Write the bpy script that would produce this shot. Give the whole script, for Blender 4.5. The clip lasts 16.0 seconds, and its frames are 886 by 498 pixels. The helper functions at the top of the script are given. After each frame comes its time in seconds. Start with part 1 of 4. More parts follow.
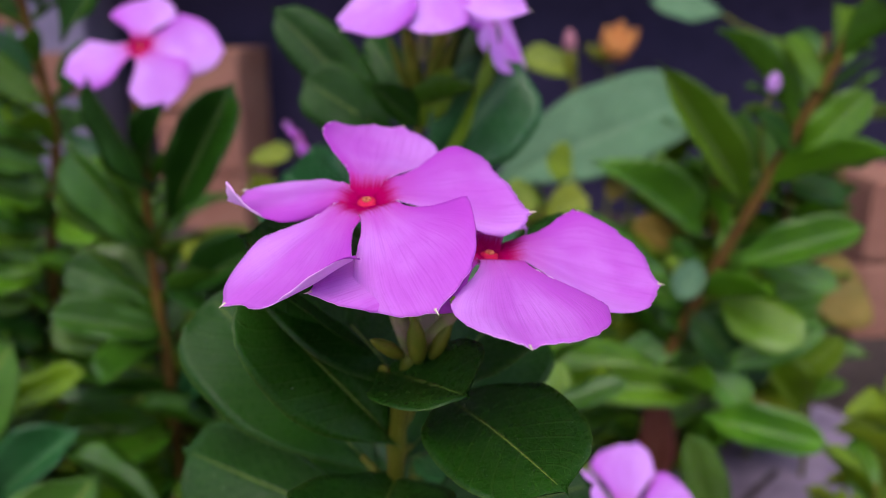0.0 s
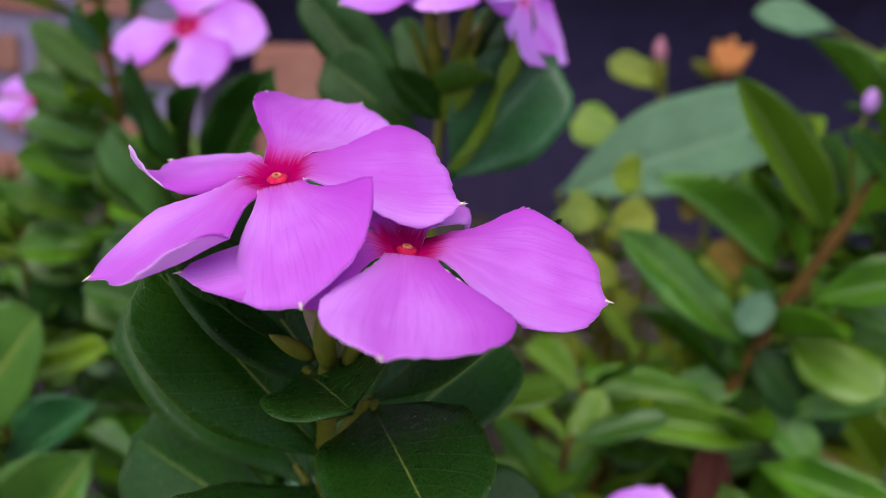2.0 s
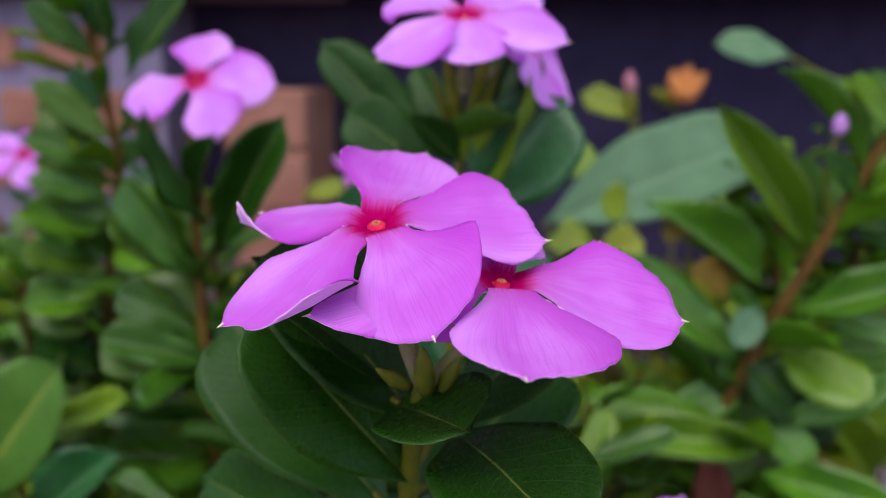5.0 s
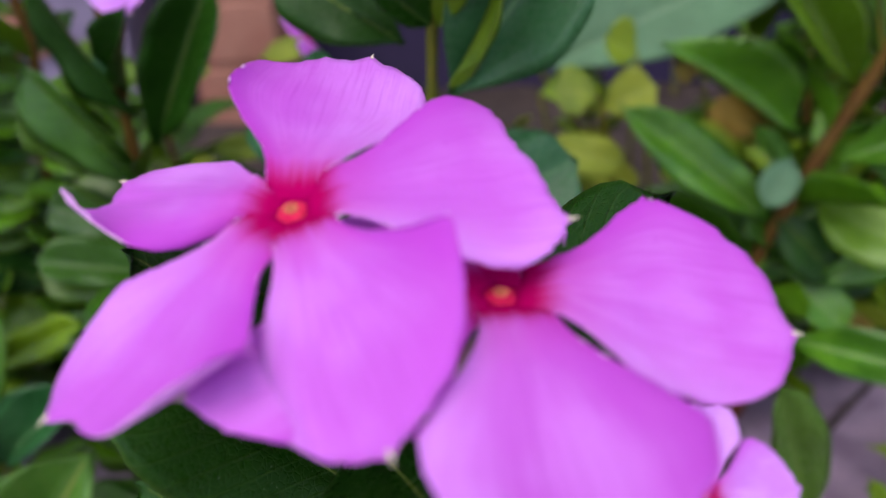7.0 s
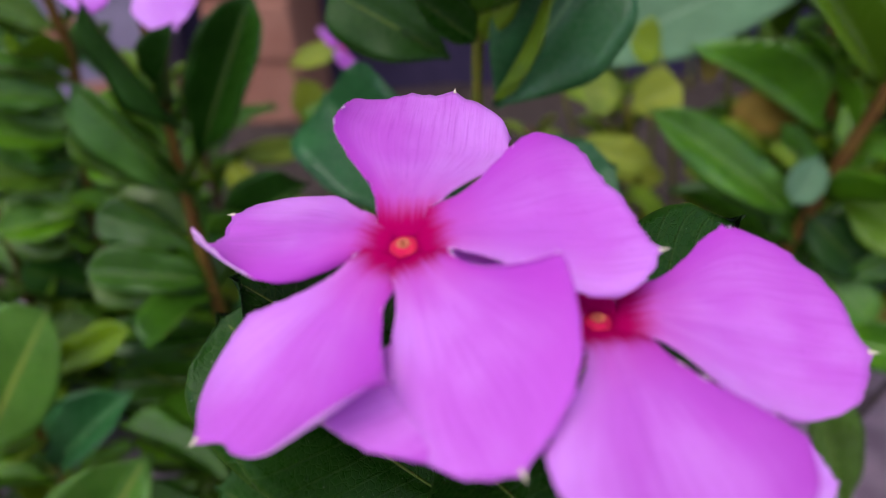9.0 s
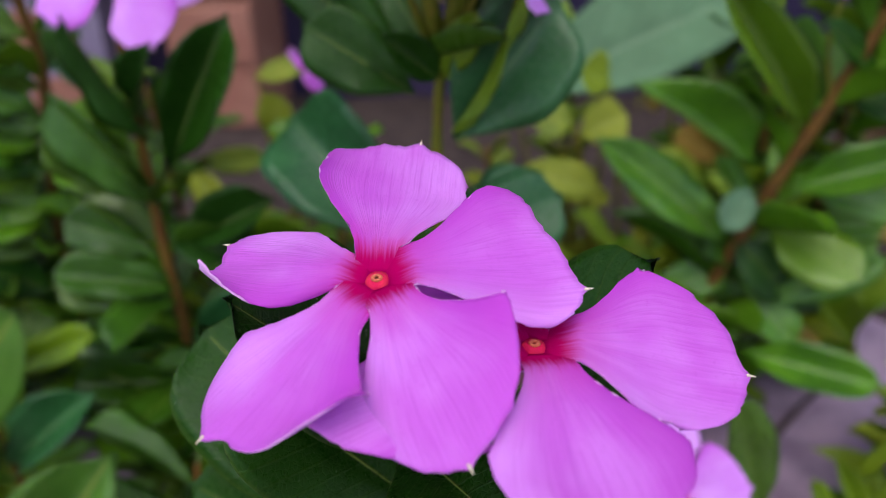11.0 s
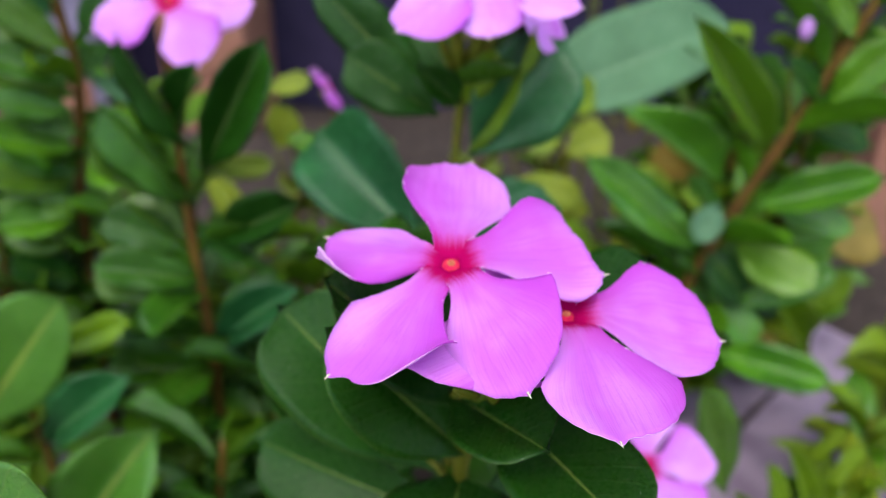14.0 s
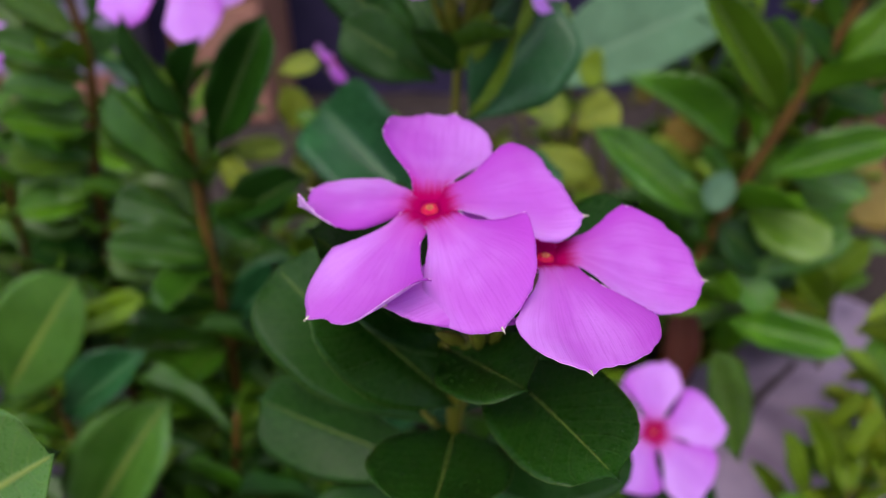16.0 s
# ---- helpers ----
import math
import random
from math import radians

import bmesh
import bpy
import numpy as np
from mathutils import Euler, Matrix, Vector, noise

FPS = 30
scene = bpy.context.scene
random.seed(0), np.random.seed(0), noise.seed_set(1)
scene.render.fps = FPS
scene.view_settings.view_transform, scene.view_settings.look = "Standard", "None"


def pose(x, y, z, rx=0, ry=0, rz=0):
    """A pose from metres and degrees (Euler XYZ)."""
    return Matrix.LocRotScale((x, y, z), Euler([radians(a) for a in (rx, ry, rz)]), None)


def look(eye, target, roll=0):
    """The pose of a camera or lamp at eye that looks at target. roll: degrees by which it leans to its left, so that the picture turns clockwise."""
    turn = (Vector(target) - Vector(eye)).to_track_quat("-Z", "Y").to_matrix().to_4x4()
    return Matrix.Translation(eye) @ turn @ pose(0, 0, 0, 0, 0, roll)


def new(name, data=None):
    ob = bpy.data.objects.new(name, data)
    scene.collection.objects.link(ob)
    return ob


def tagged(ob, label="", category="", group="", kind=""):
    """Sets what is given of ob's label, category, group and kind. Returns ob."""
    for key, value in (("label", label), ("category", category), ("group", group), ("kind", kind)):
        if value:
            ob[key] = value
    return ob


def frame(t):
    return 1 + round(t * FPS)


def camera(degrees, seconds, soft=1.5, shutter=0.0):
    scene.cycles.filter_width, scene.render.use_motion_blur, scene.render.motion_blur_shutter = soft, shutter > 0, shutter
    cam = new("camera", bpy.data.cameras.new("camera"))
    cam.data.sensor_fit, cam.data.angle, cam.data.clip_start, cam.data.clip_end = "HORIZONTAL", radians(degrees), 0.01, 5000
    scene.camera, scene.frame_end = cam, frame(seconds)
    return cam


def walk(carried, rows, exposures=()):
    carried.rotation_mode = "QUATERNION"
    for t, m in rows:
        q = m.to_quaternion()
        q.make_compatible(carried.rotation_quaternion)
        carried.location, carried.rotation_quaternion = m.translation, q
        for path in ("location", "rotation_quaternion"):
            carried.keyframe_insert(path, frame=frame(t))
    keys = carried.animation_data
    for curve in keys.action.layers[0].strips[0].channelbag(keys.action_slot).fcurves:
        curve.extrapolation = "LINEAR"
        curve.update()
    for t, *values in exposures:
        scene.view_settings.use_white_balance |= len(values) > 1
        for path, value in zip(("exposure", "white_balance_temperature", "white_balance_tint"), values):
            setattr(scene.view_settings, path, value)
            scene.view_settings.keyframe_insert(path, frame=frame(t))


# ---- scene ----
cam = camera(60.70, 16.0, 0.8)
PATH = [
    (0, (0.01596, 0.05350, 0.25204), (0.00086, 0.53318, 0.11174), 0.37),
    (0.5, (0.02272, 0.05956, 0.24956), (-0.01787, 0.53611, 0.10378), 1.35),
    (1, (0.01883, 0.06300, 0.24742), (-0.03001, 0.54035, 0.10690), 2.58),
    (1.5, (0.02971, 0.06284, 0.24632), (-0.03376, 0.53921, 0.10831), 3.20),
    (2, (0.04149, 0.07205, 0.24561), (-0.04177, 0.54619, 0.11050), 2.87),
    (2.5, (0.04263, 0.06856, 0.24367), (-0.06090, 0.54274, 0.12355), 3.44),
    (3, (0.04758, 0.06893, 0.24315), (-0.06246, 0.54696, 0.14627), 2.59),
    (5.5, (0.02150, 0.05666, 0.24918), (-0.03186, 0.53653, 0.11925), 0.52),
    (6, (0.02256, 0.06784, 0.24764), (-0.04514, 0.53673, 0.08775), -1.06),
    (6.5, (0.01755, 0.08864, 0.25319), (-0.03365, 0.54544, 0.05644), -2.28),
    (7, (0.02216, 0.10634, 0.25267), (-0.03263, 0.55306, 0.03487), -3.85),
    (7.5, (0.01720, 0.11438, 0.25794), (-0.04212, 0.55872, 0.03649), -4.59),
    (8, (0.01491, 0.11172, 0.25841), (-0.03985, 0.55869, 0.04112), -4.17),
    (8.5, (0.01271, 0.10741, 0.26062), (-0.04406, 0.55376, 0.04258), -4.80),
    (9, (0.01380, 0.10143, 0.25964), (-0.04796, 0.54525, 0.03781), -5.12),
    (9.5, (0.01526, 0.10160, 0.26158), (-0.03212, 0.54853, 0.04248), -3.39),
    (12, (0.00987, 0.07453, 0.27325), (-0.01756, 0.52218, 0.05223), -1.29),
    (12.5, (0.00325, 0.07015, 0.27331), (-0.02281, 0.51685, 0.05020), -0.74),
    (13, (0.00457, 0.06437, 0.27945), (-0.02136, 0.51027, 0.05473), -0.27),
    (13.5, (0.00003, 0.05264, 0.28689), (-0.02630, 0.50042, 0.06598), -0.61),
    (14, (0.00123, 0.05652, 0.28265), (-0.00888, 0.50797, 0.06797), 0.81),
    (14.5, (0.01161, 0.04873, 0.28567), (-0.00895, 0.49948, 0.07026), -0.77),
    (15, (0.01215, 0.04705, 0.28942), (-0.01465, 0.49510, 0.06911), -1.14),
    (15.5, (0.01607, 0.04579, 0.28944), (-0.01524, 0.49503, 0.07217), -1.73),
    (16, (0.00945, 0.05265, 0.27595), (-0.01825, 0.50066, 0.05566), -1.43),
]
LIFT = 0.33
walk(cam, [(t, look(eye, target, roll)) for t, eye, target, roll in PATH],
     [(t, stops + LIFT, 6500, tint) for t, stops, tint in (
         (0, 0.86, 10), (3, 0.92, 10), (5.5, 0.9, 10), (6, 0.98, 10), (7, 0.96, 10), (9, 0.84, 10), (12, 0.84, 10), (12.5, 1.06, 5), (13, 1.20, -2), (13.5, 1.24, -4), (14, 1.27, -4), (14.4, 0.8, 10), (16, 0.79, 10))])

# the lens: a close focus with a small aperture, fixed for the whole clip
cam.data.dof.use_dof = True
cam.data.dof.focus_distance = 0.103
cam.data.dof.aperture_fstop = 14.0

# ---- light: bright open shade under a hazy sky ----
world = bpy.data.worlds.new("sky")
scene.world = world
world.use_nodes = True
wn = world.node_tree.nodes
sky = wn.new("ShaderNodeTexSky")
sky.sky_type = "NISHITA"
sky.sun_disc = False
sky.sun_elevation = radians(58)
sky.sun_rotation = radians(200)
sky.dust_density = 2.4
world.node_tree.links.new(sky.outputs[0], wn["Background"].inputs[0])
wn["Background"].inputs[1].default_value = 0.15
sun_data = bpy.data.lights.new("sun", "SUN")
sun_data.energy, sun_data.angle, sun_data.color = 0.8, radians(60), (1.0, 0.95, 0.88)
sun = new("sun", sun_data)
sun.matrix_world = look((0.5, -0.75, 2.7), (0, 0.2, 0.1))


# ---- materials ----
class Mat:
    """A node material with short ways to add nodes."""

    def __init__(self, name, rough=0.5, spec=0.5):
        self.m = bpy.data.materials.new(name)
        self.m.use_nodes = True
        self.t = self.m.node_tree
        self.b = self.t.nodes["Principled BSDF"]
        self.b.inputs["Roughness"].default_value = rough
        self.b.inputs["Specular IOR Level"].default_value = spec

    def n(self, kind, **props):
        node = self.t.nodes.new("ShaderNode" + kind)
        for key, value in props.items():
            setattr(node, key, value)
        return node

    def link(self, a, b):
        self.t.links.new(a, b)

    def put(self, socket, value):
        if isinstance(value, bpy.types.NodeSocket):
            self.link(value, socket)
        else:
            socket.default_value = value

    def math(self, op, a, b=0.0, clamp=False):
        node = self.n("Math", operation=op, use_clamp=clamp)
        self.put(node.inputs[0], a)
        self.put(node.inputs[1], b)
        return node.outputs[0]

    def mix(self, fac, a, b, how="MIX"):
        node = self.n("Mix", data_type="RGBA", blend_type=how)
        self.put(node.inputs[0], fac)
        self.put(node.inputs[6], a if isinstance(a, bpy.types.NodeSocket) else (*a, 1))
        self.put(node.inputs[7], b if isinstance(b, bpy.types.NodeSocket) else (*b, 1))
        return node.outputs[2]

    def noise(self, scale, detail=3.0, where=None, rough=0.55):
        node = self.n("TexNoise")
        node.inputs["Scale"].default_value, node.inputs["Detail"].default_value = scale, detail
        node.inputs["Roughness"].default_value = rough
        self.link(where or self.coords(), node.inputs["Vector"])
        return node.outputs["Fac"]

    def coords(self):
        return self.n("NewGeometry").outputs["Position"]

    def uv(self):
        node = self.n("SeparateXYZ")
        self.link(self.n("TexCoord").outputs["UV"], node.inputs[0])
        return node.outputs[0], node.outputs[1]

    def band(self, value, low, high, a=0.0, b=1.0):
        node = self.n("MapRange", interpolation_type="SMOOTHSTEP")
        self.put(node.inputs["Value"], value)
        for key, v in (("From Min", low), ("From Max", high), ("To Min", a), ("To Max", b)):
            node.inputs[key].default_value = v
        return node.outputs[0]

    def random(self):
        return self.n("ObjectInfo").outputs["Random"]

    def colour(self, value):
        self.put(self.b.inputs["Base Color"], value)

    def bump(self, height, strength, distance):
        node = self.n("Bump")
        node.inputs["Strength"].default_value, node.inputs["Distance"].default_value = strength, distance
        self.link(height, node.inputs["Height"])
        self.link(node.outputs[0], self.b.inputs["Normal"])

    def see_through(self, colour, share):
        """Thin tissue: part of the light comes through from behind."""
        tr = self.n("BsdfTranslucent")
        self.put(tr.inputs[0], colour if isinstance(colour, bpy.types.NodeSocket) else (*colour, 1))
        mixer = self.n("MixShader")
        mixer.inputs[0].default_value = share
        self.link(self.b.outputs[0], mixer.inputs[1])
        self.link(tr.outputs[0], mixer.inputs[2])
        self.link(mixer.outputs[0], self.t.nodes["Material Output"].inputs["Surface"])


def petal_material(name, main, deep, pale):
    """u runs from the throat to the rim, v across; veins run along u. uv.x above 1 marks the underside."""
    m = Mat(name, 0.55, 0.12)
    u0, v = m.uv()
    under = m.math("GREATER_THAN", u0, 1.5)
    u = m.math("SUBTRACT", u0, m.math("MULTIPLY", under, 2.0))

    def along(across, out, shift):
        node = m.n("CombineXYZ")
        m.link(m.math("MULTIPLY", v, across), node.inputs[0])
        m.link(m.math("MULTIPLY", u, out), node.inputs[1])
        m.link(m.math("MULTIPLY", m.random(), shift), node.inputs[2])
        return node.outputs[0]

    streak = m.noise(1.0, 4, along(22.0, 1.6, 40.0))
    cloud = m.noise(1.0, 2, along(3.0, 1.8, 17.0))
    vein = m.noise(1.0, 2, along(84.0, 3.0, 23.0))
    speck = m.noise(1400, 2)
    dark = tuple(c * f for c, f in zip(main, (0.78, 0.52, 0.80)))
    col = m.mix(m.band(cloud, 0.36, 0.70, 0, 0.40), main, pale)
    col = m.mix(m.band(streak, 0.45, 0.75, 0, 0.20), col, dark)
    col = m.mix(m.band(vein, 0.50, 0.68, 0, 0.34), col, dark)
    col = m.mix(m.band(speck, 0.55, 0.8, 0, 0.25), col, dark)
    # the half of each petal that lay outside in the bud is deeper in colour; so is the throat
    col = m.mix(m.band(v, 0.46, 1.0, 0, 0.90), col, tuple(c * f for c, f in zip(main, (0.86, 0.40, 0.84))))
    col = m.mix(m.band(v, 0.05, 0.46, 0.40, 0), col, pale)
    # both rims darkened: shading of down-curved edges put into the colour
    side = m.math("ABSOLUTE", m.math("SUBTRACT", v, 0.5))
    col = m.mix(m.band(side, 0.36, 0.52, 0, 0.25), col, dark)
    reach = m.math("ADD", u, m.math("MULTIPLY", m.math("SUBTRACT", vein, 0.5), 0.22))
    col = m.mix(m.band(reach, 0.12, 0.42, 0.45, 0), col, tuple(c * f for c, f in zip(main, (0.95, 0.30, 0.62))))
    # the crimson eye, with rays that run out along the veins
    eye = m.band(m.math("ADD", u, m.math("MULTIPLY", m.math("SUBTRACT", streak, 0.5), 0.20)), 0.06, 0.205, 1, 0)
    col = m.mix(eye, col, deep)
    # underside: pale of itself, lightened more to suggest light coming through
    col = m.mix(m.math("MULTIPLY", under, 0.9), col, (0.90, 0.57, 0.90))
    m.colour(col)
    m.bump(m.math("ADD", m.math("MULTIPLY", streak, 0.7), vein), 0.30, 0.0007)
    m.put(m.b.inputs["Sheen Weight"], m.math("MULTIPLY", m.math("SUBTRACT", 1.0, eye), 0.16))
    m.b.inputs["Sheen Roughness"].default_value = 0.4
    m.b.inputs["Sheen Tint"].default_value = (0.95, 0.8, 1.0, 1)
    m.put(m.b.inputs["Specular IOR Level"], m.math("MULTIPLY", m.math("SUBTRACT", 1.0, eye), 0.12))
    m.see_through(col, 0.46)
    return m.m


def leaf_material(name, dark, light, rib, rough=0.36, spec=0.5, glow=0.15, vein=0.35, olive=0.3, broad=0.016):
    """u runs from the stalk to the tip, v from edge to edge across (0.5 on the midrib)."""
    m = Mat(name, rough, spec)
    u, v = m.uv()
    away = m.math("ABSOLUTE", m.math("SUBTRACT", v, 0.5))
    side = m.math("SINE", m.math("MULTIPLY", m.math("SUBTRACT", u, m.math("MULTIPLY", away, 0.55)), 70.0))
    veins = m.band(side, 0.86, 1.0)
    grain = m.noise(900, 3)
    patch = m.noise(70, 3)
    col = m.mix(m.band(patch, 0.3, 0.7), dark, light)
    net = m.n("TexVoronoi", feature="DISTANCE_TO_EDGE")
    net.inputs["Scale"].default_value = 1000
    m.link(m.coords(), net.inputs["Vector"])
    mesh = m.band(net.outputs["Distance"], 0.02, 0.12, 1, 0)
    col = m.mix(m.band(m.noise(28, 4), 0.42, 0.62, 0.45, 0), col, tuple(c * 0.55 for c in dark))
    col = m.mix(m.math("MULTIPLY", mesh, 0.045), col, rib)
    col = m.mix(m.math("MULTIPLY", m.random(), 0.5), col, tuple(c * f for c, f in zip(light, (1.25, 1.05, 0.8))))
    if olive:
        col = m.mix(m.band(m.random(), 0.55, 1.0, 0, olive), col, (light[0] * 1.75, light[1] * 0.86, light[2]))
    col = m.mix(m.math("MULTIPLY", veins, vein * 0.5), col, rib)
    mid = m.band(m.math("ADD", away, m.math("MULTIPLY", u, broad)), broad * 0.7, broad * 1.9, 1, 0)
    col = m.mix(m.math("MULTIPLY", mid, 0.8), col, rib)
    col = m.mix(m.band(away, 0.47, 0.5, 0, 0.12), col, rib)
    col = m.mix(m.band(m.noise(2600, 1), 0.775, 0.79, 0, 0.5), col, (0.55, 0.56, 0.5))
    m.colour(col)
    m.put(m.b.inputs["Roughness"], m.band(grain, 0.2, 0.8, rough - 0.07, rough + 0.12))
    height = m.math("SUBTRACT", m.math("MULTIPLY", grain, 0.25), m.math("ADD", m.math("MULTIPLY", veins, 0.5), m.math("ADD", mid, m.math("MULTIPLY", mesh, 0.25))))
    m.bump(height, 0.35, 0.0005)
    m.see_through(m.mix(0.5, col, light), glow)
    return m.m


def plain_material(name, a, b, scale, rough=0.7, fine=8.0, relief=0.3, size=0.002, spec=0.4, shift=0.0):
    m = Mat(name, rough, spec)
    big, small = m.noise(scale, 4), m.noise(scale * fine, 3)
    col = m.mix(m.band(big, 0.3, 0.7), a, b)
    col = m.mix(m.band(small, 0.45, 0.8, 0, 0.5), col, tuple(c * 0.55 for c in a))
    if shift:
        col = m.mix(m.math("MULTIPLY", m.random(), shift), col, tuple(c * 0.5 for c in b))
    m.colour(col)
    m.bump(m.math("ADD", big, m.math("MULTIPLY", small, 0.5)), relief, size)
    return m.m


PETAL = petal_material("petal", (0.565, 0.131, 0.645), (0.44, 0.001, 0.11), (0.76, 0.385, 0.89))
# paler, bluer copy of the petal: stronger sky light put into the colour
PETAL_PALE = petal_material("pale_petal", (0.62, 0.25, 0.76), (0.46, 0.005, 0.11), (0.80, 0.48, 0.92))
TIP = plain_material("petal_tip", (0.60, 0.53, 0.40), (0.55, 0.42, 0.36), 400, spec=0.2)
EYE = plain_material("flower_eye", (0.50, 0.16, 0.06), (0.42, 0.08, 0.05), 900)
THROAT = plain_material("flower_throat", (0.42, 0.004, 0.06), (0.5, 0.02, 0.06), 600, spec=0.05)
TUBE = plain_material("flower_tube", (0.16, 0.17, 0.04), (0.22, 0.14, 0.1), 300)
# LEAF: a dark green, lowered further to hold the shade under the flowers
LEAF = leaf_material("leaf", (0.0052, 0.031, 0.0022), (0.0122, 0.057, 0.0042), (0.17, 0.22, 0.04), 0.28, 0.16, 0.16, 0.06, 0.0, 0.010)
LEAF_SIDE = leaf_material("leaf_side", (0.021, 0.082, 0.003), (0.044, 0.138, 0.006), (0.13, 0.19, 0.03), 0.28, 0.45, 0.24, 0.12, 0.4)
LEAF_MID = leaf_material("leaf_mid", (0.054, 0.166, 0.004), (0.102, 0.255, 0.008), (0.18, 0.28, 0.05), 0.28, 0.45, 0.30, 0.2, 0.45)
LEAF_LEAN = leaf_material("leaf_lean", (0.042, 0.150, 0.005), (0.090, 0.245, 0.010), (0.18, 0.28, 0.05), 0.28, 0.58, 0.30, 0.15, 0.3)
LEAF_LIGHT = leaf_material("leaf_light", (0.105, 0.200, 0.005), (0.168, 0.280, 0.010), (0.28, 0.38, 0.07), 0.34, 0.4, 0.34, 0.2, olive=0.3)
LEAF_YELLOW = leaf_material("leaf_yellow", (0.105, 0.165, 0.008), (0.185, 0.235, 0.016), (0.27, 0.30, 0.07), 0.5, 0.3, 0.3, olive=0.0)
LEAF_BLUE = leaf_material("leaf_blue", (0.010, 0.066, 0.019), (0.024, 0.112, 0.033), (0.12, 0.23, 0.085), 0.26, 0.35, 0.2, 0.15)
LEAF_PALE = leaf_material("leaf_pale", (0.062, 0.148, 0.076), (0.088, 0.182, 0.098), (0.19, 0.28, 0.17), 0.6, 0.3, 0.2, 0.2, 0.0, 0.009)
LEAF_OCHRE = leaf_material("leaf_ochre", (0.13, 0.11, 0.014), (0.20, 0.14, 0.024), (0.26, 0.2, 0.07), 0.55, 0.3, 0.25, olive=0.0)
STEM = plain_material("stem", (0.075, 0.088, 0.006), (0.115, 0.10, 0.010), 120, 0.55, spec=0.15)
STEM_RED = plain_material("stem_red", (0.080, 0.034, 0.009), (0.105, 0.062, 0.011), 90, 0.7, spec=0.1)
PINK_BUD = plain_material("pink_bud", (0.34, 0.11, 0.20), (0.26, 0.12, 0.10), 300, 0.6, spec=0.2)
LEAF_ROUND = leaf_material("leaf_round", (0.034, 0.118, 0.010), (0.060, 0.165, 0.018), (0.24, 0.28, 0.05), 0.30, 0.42, 0.24, 0.15, 0.0, 0.028)
LILAC_BUD = plain_material("lilac_bud", (0.50, 0.20, 0.62), (0.58, 0.30, 0.66), 300, 0.6, spec=0.2)
BUD = plain_material("bud", (0.075, 0.090, 0.006), (0.125, 0.115, 0.012), 300, 0.5, relief=0.08, size=0.0005, spec=0.15)
DRIED = plain_material("dried_bud", (0.40, 0.11, 0.022), (0.45, 0.20, 0.05), 150, 0.7)
PAVING = plain_material("paving", (0.29, 0.215, 0.30), (0.17, 0.12, 0.185), 34, 0.85, 10, 0.6, 0.003, 0.2)
SOIL = plain_material("soil", (0.030, 0.022, 0.022), (0.058, 0.042, 0.038), 60, 0.95, 6, 0.8, 0.006, 0.1)
BRICK = plain_material("brick", (0.22, 0.088, 0.064), (0.28, 0.130, 0.095), 18, 0.85, 12, 0.5, 0.003, 0.2, 0.45)
MORTAR = plain_material("mortar", (0.175, 0.140, 0.215), (0.13, 0.105, 0.165), 25, 0.9, 10, 0.5, 0.003, 0.2)
# DARKWALL: near-black plum, the shade on the rear wall is in this colour
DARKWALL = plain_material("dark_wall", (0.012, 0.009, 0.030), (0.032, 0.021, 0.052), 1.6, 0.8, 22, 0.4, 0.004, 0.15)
DARKTRIM = plain_material("dark_trim", (0.026, 0.012, 0.018), (0.05, 0.022, 0.026), 6, 0.7, 16, 0.4, 0.003, 0.15)
STONE = plain_material("ledge_stone", (0.27, 0.19, 0.215), (0.19, 0.135, 0.16), 12, 0.85, 10, 0.5, 0.003, 0.2)
LEAF_DRY = leaf_material("leaf_dry", (0.06, 0.022, 0.018), (0.10, 0.034, 0.022), (0.16, 0.07, 0.04), 0.6, 0.2, 0.1)
TWIG = plain_material("twig", (0.030, 0.019, 0.022), (0.055, 0.036, 0.036), 80, 0.8)


# ---- builders ----
def mesh_of(name, verts, faces, uvs=None, smooth=True):
    me = bpy.data.meshes.new(name)
    me.from_pydata([tuple(v) for v in verts], [], faces)
    if uvs is not None:
        layer = me.uv_layers.new(name="UVMap").data
        loops = np.empty(len(me.loops), dtype=np.int32)
        me.loops.foreach_get("vertex_index", loops)
        layer.foreach_set("uv", np.asarray(uvs, dtype=np.float32)[loops].ravel())
    if smooth:
        me.shade_smooth()
    me.update()
    return me


def part(name, bm, material, parent, label=""):
    """Links a bmesh or a mesh as one object under a thing or a part."""
    if isinstance(bm, bmesh.types.BMesh):
        me = bpy.data.meshes.new(name)
        bm.to_mesh(me)
        bm.free()
    else:
        me = bm
    if material and not me.materials:
        me.materials.append(material)
    ob = new(name, me)
    ob.parent = parent
    return tagged(ob, label)


def thing(name, where, label, category, group="", kind=""):
    ob = new(name)
    ob.location = where
    ob.empty_display_size = 0.01
    return tagged(ob, label, category, group, kind)


def sheet(top, low, uv, under=0.0):
    """Two grids of points (rows, columns, 3) joined round the rim into one closed thin sheet."""
    nu, nv = top.shape[:2]
    verts = np.concatenate([top.reshape(-1, 3), low.reshape(-1, 3)])
    uvl = uv.copy()
    uvl[..., 0] += under
    uvs = np.concatenate([uv.reshape(-1, 2), uvl.reshape(-1, 2)])
    n = nu * nv
    i = np.arange(n).reshape(nu, nv)
    q = np.stack([i[:-1, :-1], i[1:, :-1], i[1:, 1:], i[:-1, 1:]], -1).reshape(-1, 4)
    faces = [tuple(int(k) for k in f) for f in q] + [tuple(int(k) + n for k in f[::-1]) for f in q]
    rim = list(i[0, :]) + list(i[1:, -1]) + list(i[-1, -2::-1]) + list(i[-2:0:-1, 0])
    for a, b in zip(rim, rim[1:] + rim[:1]):
        faces.append((int(a), int(b), int(b) + n, int(a) + n))
    return verts, faces, uvs


